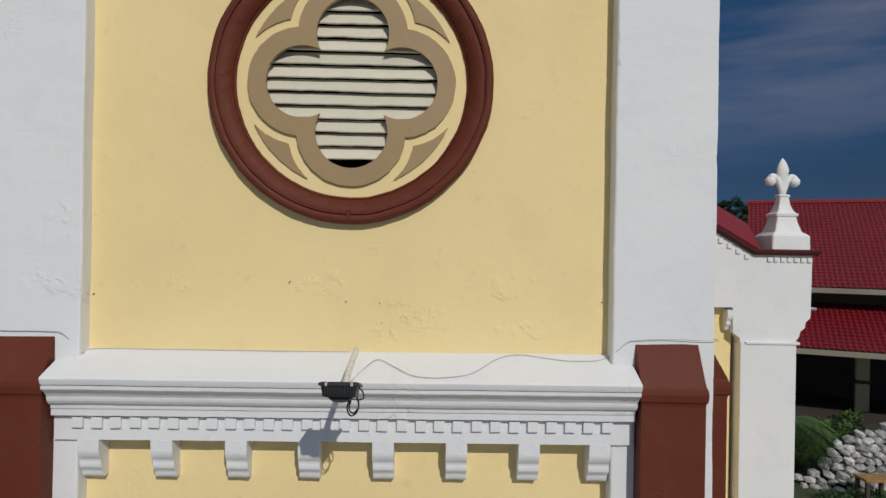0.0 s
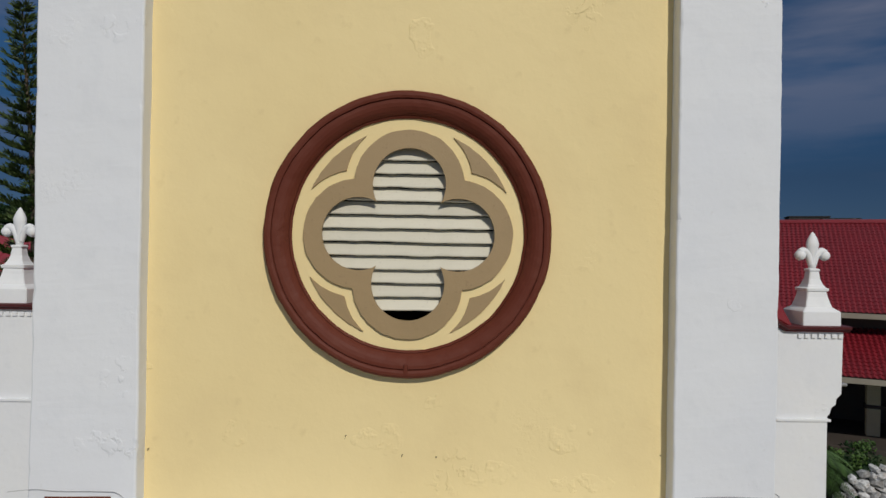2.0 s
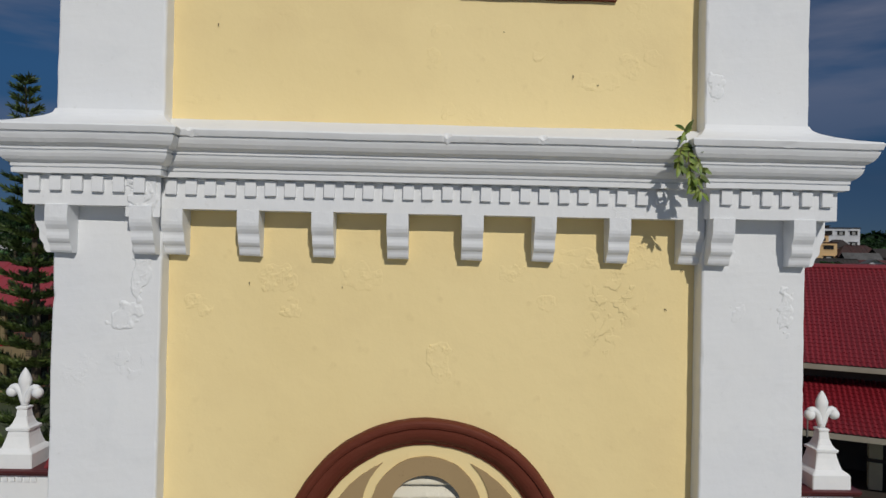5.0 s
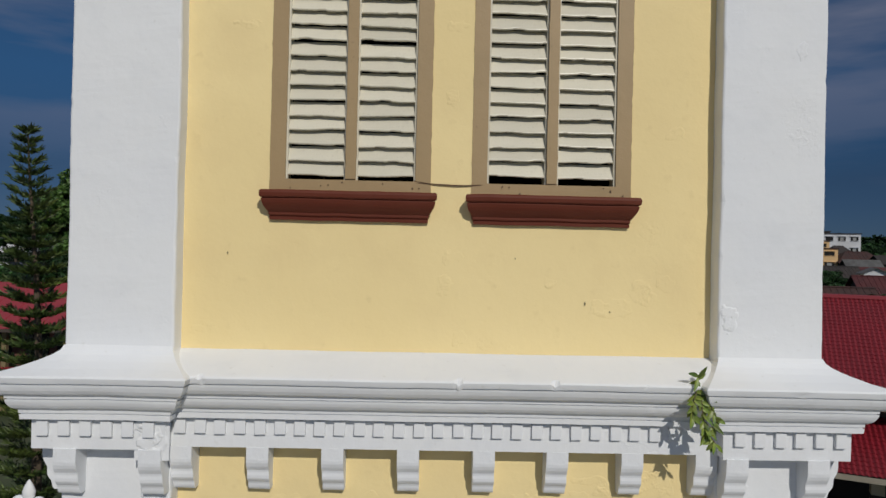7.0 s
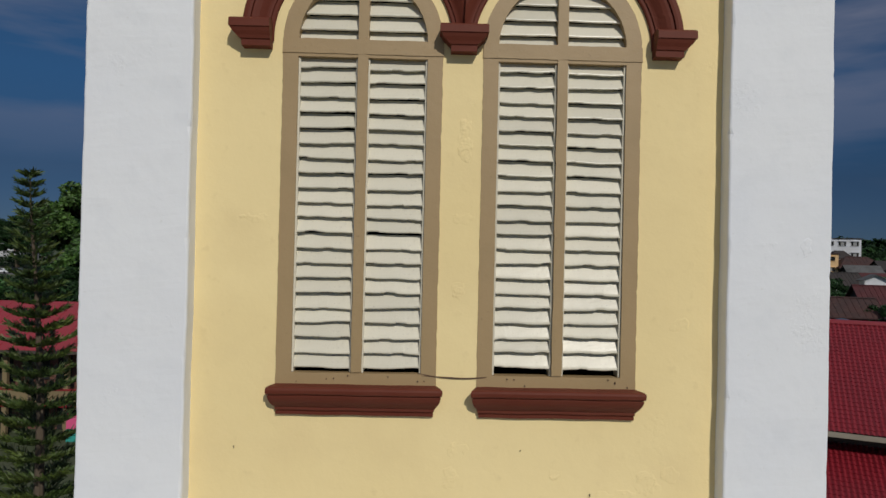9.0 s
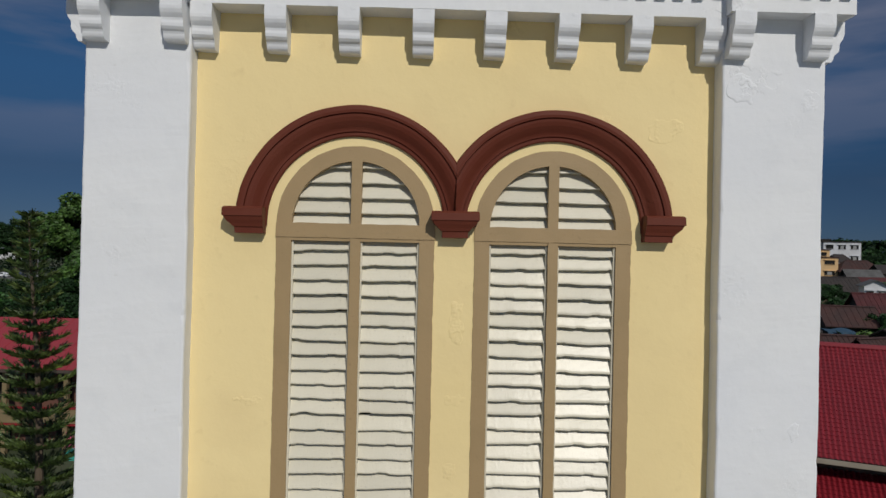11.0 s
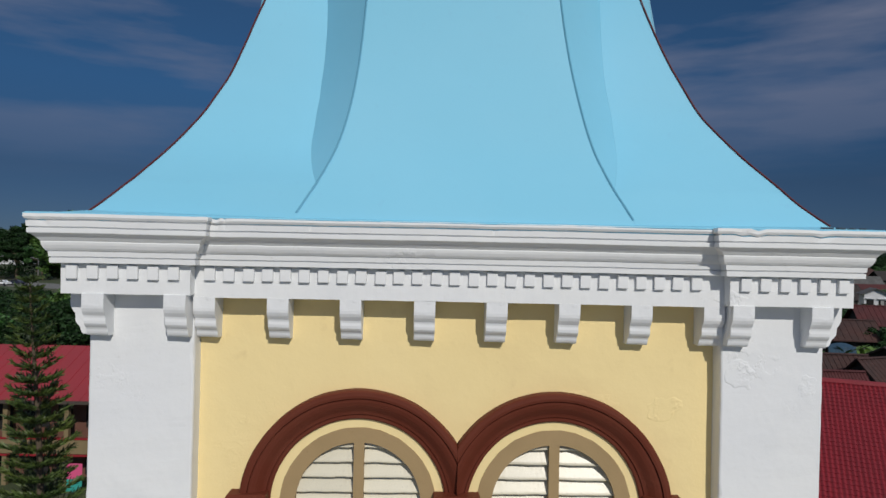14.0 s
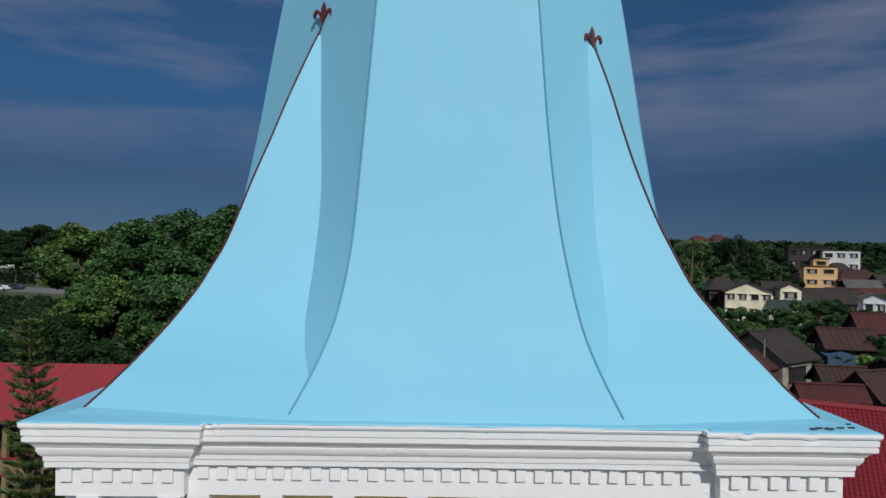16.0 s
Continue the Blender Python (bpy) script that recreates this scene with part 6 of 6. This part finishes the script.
house(-203, 310, 30, 16, 12.4, 14.0, ROOFS[2], WALLS[2], 10, "long pale flat-roofed building far off", 4, columns=8, flat=True)
tank = thing("blue_tarpaulin", "blue tarpaulin hung over a frame between the houses", "tarpaulin", (*spot(0.633, 82), 3.6))
bm = bmesh.new()
loft(bm, [[(x, -0.6, -1.2 + 0.1 * math.sin(x * 3)), (x, -0.4 + 0.1 * math.sin(x * 5), 0.2), (x, 1.2, 0.5 + 0.1 * math.sin(x * 2)), (x, 1.2, 0.4), (x, -0.3, 0.1), (x, -0.5, -1.3)] for x in [-1.8 + 0.3 * i for i in range(13)]])
part("sheet", bm, material("blue_tarp", (0.014, 0.05, 0.09), 0.7), tank)
bm = bmesh.new()
for px in (-1.7, 1.7):
    box(bm, px - 0.08, px + 0.08, 0.1, 0.3, -2.3, 0.3)
part("frame_post", bm, DARKWALL, tank)
# wooden poles and an aerial
for slant, far, hh in ((0.44, 84, 8.5), (0.515, 73, 7.2), (0.62, 66, 5.2), (0.43, 100, 8.0)):
    pole = thing("utility_pole", "weathered grey wooden pole with an insulator", "pole", (*spot(slant, far), 0), group="poles in the village")
    bm = bmesh.new()
    tube(bm, [(0, 0, -0.1), (0.05, 0, hh)], [0.09, 0.07], 6)
    part("pole", bm, WALLS[3], pole)
    bm = bmesh.new()
    tube(bm, [(0, -0.12, hh - 0.3), (0, -0.12, hh - 0.12)], 0.05, 6)
    part("insulator", bm, CURTAIN, pole)

# banana plants and village trees
BANANA = material("banana_leaf", (0.10, 0.18, 0.03), 0.45, island=0.3)
for i, (slant, far) in enumerate(((0.640, 82), (0.655, 84), (0.668, 82), (0.685, 83))):
    t = thing("banana_plant", "banana plant with broad light green leaves", "plant", (*spot(slant, far), 0), group="banana plants")
    bm = bmesh.new()
    tube(bm, [(0, 0, -0.1), (0, 0, 2.6)], [0.16, 0.09], 7)
    part("stem", bm, FOLIAGE[1], t)
    rs = random.Random(i)
    for k in range(9):
        bm = bmesh.new()
        a = k * 0.75 + rs.uniform(-0.3, 0.3)
        leaf(bm, (0, 0, 2.5), (math.cos(a), math.sin(a), rs.uniform(0.5, 1.4)), rs.uniform(1.6, 2.4), 0.55, (0.01, 0.02, 1))
        part("leaf", bm, BANANA, t)
palm("coconut_palm", *spot(0.388, 120), 17.6, 26, 3.4, material("coconut_frond", (0.085, 0.13, 0.035), 0.5, island=0.4), "tall slim coconut palm above the trees", 12, 0.3)
rs = random.Random(31)
GROVE = [(0.470, 205, 20.3, 6.5, 2), (0.44, 214, 18, 6, 2), (0.50, 222, 17.5, 6, 0), (0.41, 190, 16, 6, 0), (0.385, 170, 13.5, 5, 1), (0.42, 232, 17, 7, 2), (0.52, 246, 16, 7, 2), (0.455, 182, 11.5, 5, 0), (0.49, 196, 12.5, 5.5, 2),
         (0.52, 206, 11.5, 5, 0), (0.40, 158, 9.5, 4.5, 0), (0.375, 150, 10, 4.5, 2), (0.54, 268, 14, 7, 2), (0.56, 300, 14, 7, 2), (0.39, 206, 15, 6, 2),
         (0.43, 128, 5.4, 3, 1), (0.455, 122, 5.0, 2.8, 0), (0.48, 126, 5.2, 3, 1), (0.505, 120, 5.2, 2.8, 0), (0.53, 127, 5.2, 3, 1), (0.555, 122, 5.4, 3, 0), (0.575, 130, 6.5, 3.2, 1), (0.60, 126, 7.0, 3.6, 0), (0.622, 128, 6.8, 3.4, 2),
         (0.64, 120, 5.4, 3, 0), (0.67, 124, 5.4, 3, 2), (0.69, 122, 5.5, 3, 0), (0.57, 112, 5.8, 3, 1), (0.535, 106, 5.0, 2.8, 2), (0.50, 104, 5, 2.8, 1), (0.475, 102, 5.5, 2.8, 0), (0.55, 100, 5.4, 2.6, 0),
         (0.45, 98, 6.2, 3, 0), (0.43, 106, 6.5, 3.2, 2), (0.60, 106, 5.6, 3, 2), (0.645, 108, 5.6, 3, 0), (0.545, 88, 5.0, 2.4, 0), (0.565, 84, 4.6, 2.4, 2), (0.59, 80, 4.4, 2.2, 0), (0.70, 88, 5.5, 2.6, 0), (0.675, 90, 5.4, 2.6, 2),
         (0.42, 88, 6, 2.8, 0), (0.46, 84, 5, 2.4, 2), (0.56, 182, 7.5, 4, 2), (0.66, 240, 9.5, 5, 2), (0.70, 226, 9, 4.5, 0), (0.685, 250, 11, 6, 2), (0.67, 262, 12, 6, 0), (0.71, 262, 12, 6, 2), (0.60, 172, 6, 3, 0), (0.70, 160, 6, 3, 0),
         (0.545, 226, 11, 5, 2), (0.53, 212, 11, 5, 0), (0.56, 240, 14, 6, 2)]
for i, (slant, far, h, r, m) in enumerate(GROVE):
    broadleaf(*spot(slant, far), h, r, FOLIAGE[m], 120 + i, 1.25, leaf_size=0.32 if far < 150 else 0.5)

# far woods to the horizon
spots = []
for i in range(1150):
    y = rs.uniform(300, 1300) if i < 620 else rs.uniform(290, 700)
    x = rs.uniform(-0.95, 0.95) * y if i < 620 else rs.uniform(0.34, 0.80) * y
    if 0.50 < x / y < 0.70 and y < 320:
        continue
    if y < 420 and -0.75 < x / y < -0.5:
        continue
    hh = rs.uniform(9, 17)
    for k in range(3):
        spots.append((x + rs.uniform(-7, 7), y + rs.uniform(-7, 7), ground_height(y, x) + hh * rs.uniform(0.35, 0.8), hh * 0.42))
tagged(cloud("far_woods", spots, 34, 4.2, FOLIAGE[2], None, 77), "dark green far woods along the horizon", "woods", kind="stuff")
spots = []
for i in range(420):
    y = rs.uniform(60, 300)
    x = rs.uniform(0.34, 0.80) * y
    spots.append((x, y, ground_height(y, x) + rs.uniform(0.4, 1.6), rs.uniform(1.4, 3.0)))
tagged(cloud("undergrowth", spots, 80, 0.6, FOLIAGE[0], None, 78), "dense green bushes between the houses", "bushes", kind="stuff")
spots = [(rs.uniform(-120, -26), rs.uniform(54, 130), rs.uniform(0.5, 1.8), rs.uniform(1.5, 2.6)) for i in range(300)] + [(rs.uniform(-190, -80), rs.uniform(208, 240), rs.uniform(0.8, 5), rs.uniform(2, 4)) for i in range(150)] + [(-0.62 * d + rs.uniform(-16, 16), d, rs.uniform(0.2, 1.0), rs.uniform(1.2, 2.2)) for d in [rs.uniform(112, 168) for i in range(170)]]
spots = [(x, y, z + ground_height(y, x), r) for x, y, z, r in spots]
tagged(cloud("undergrowth", spots, 90, 0.7, FOLIAGE[2], None, 79), "dark green bushes beyond the school", "bushes", kind="stuff")
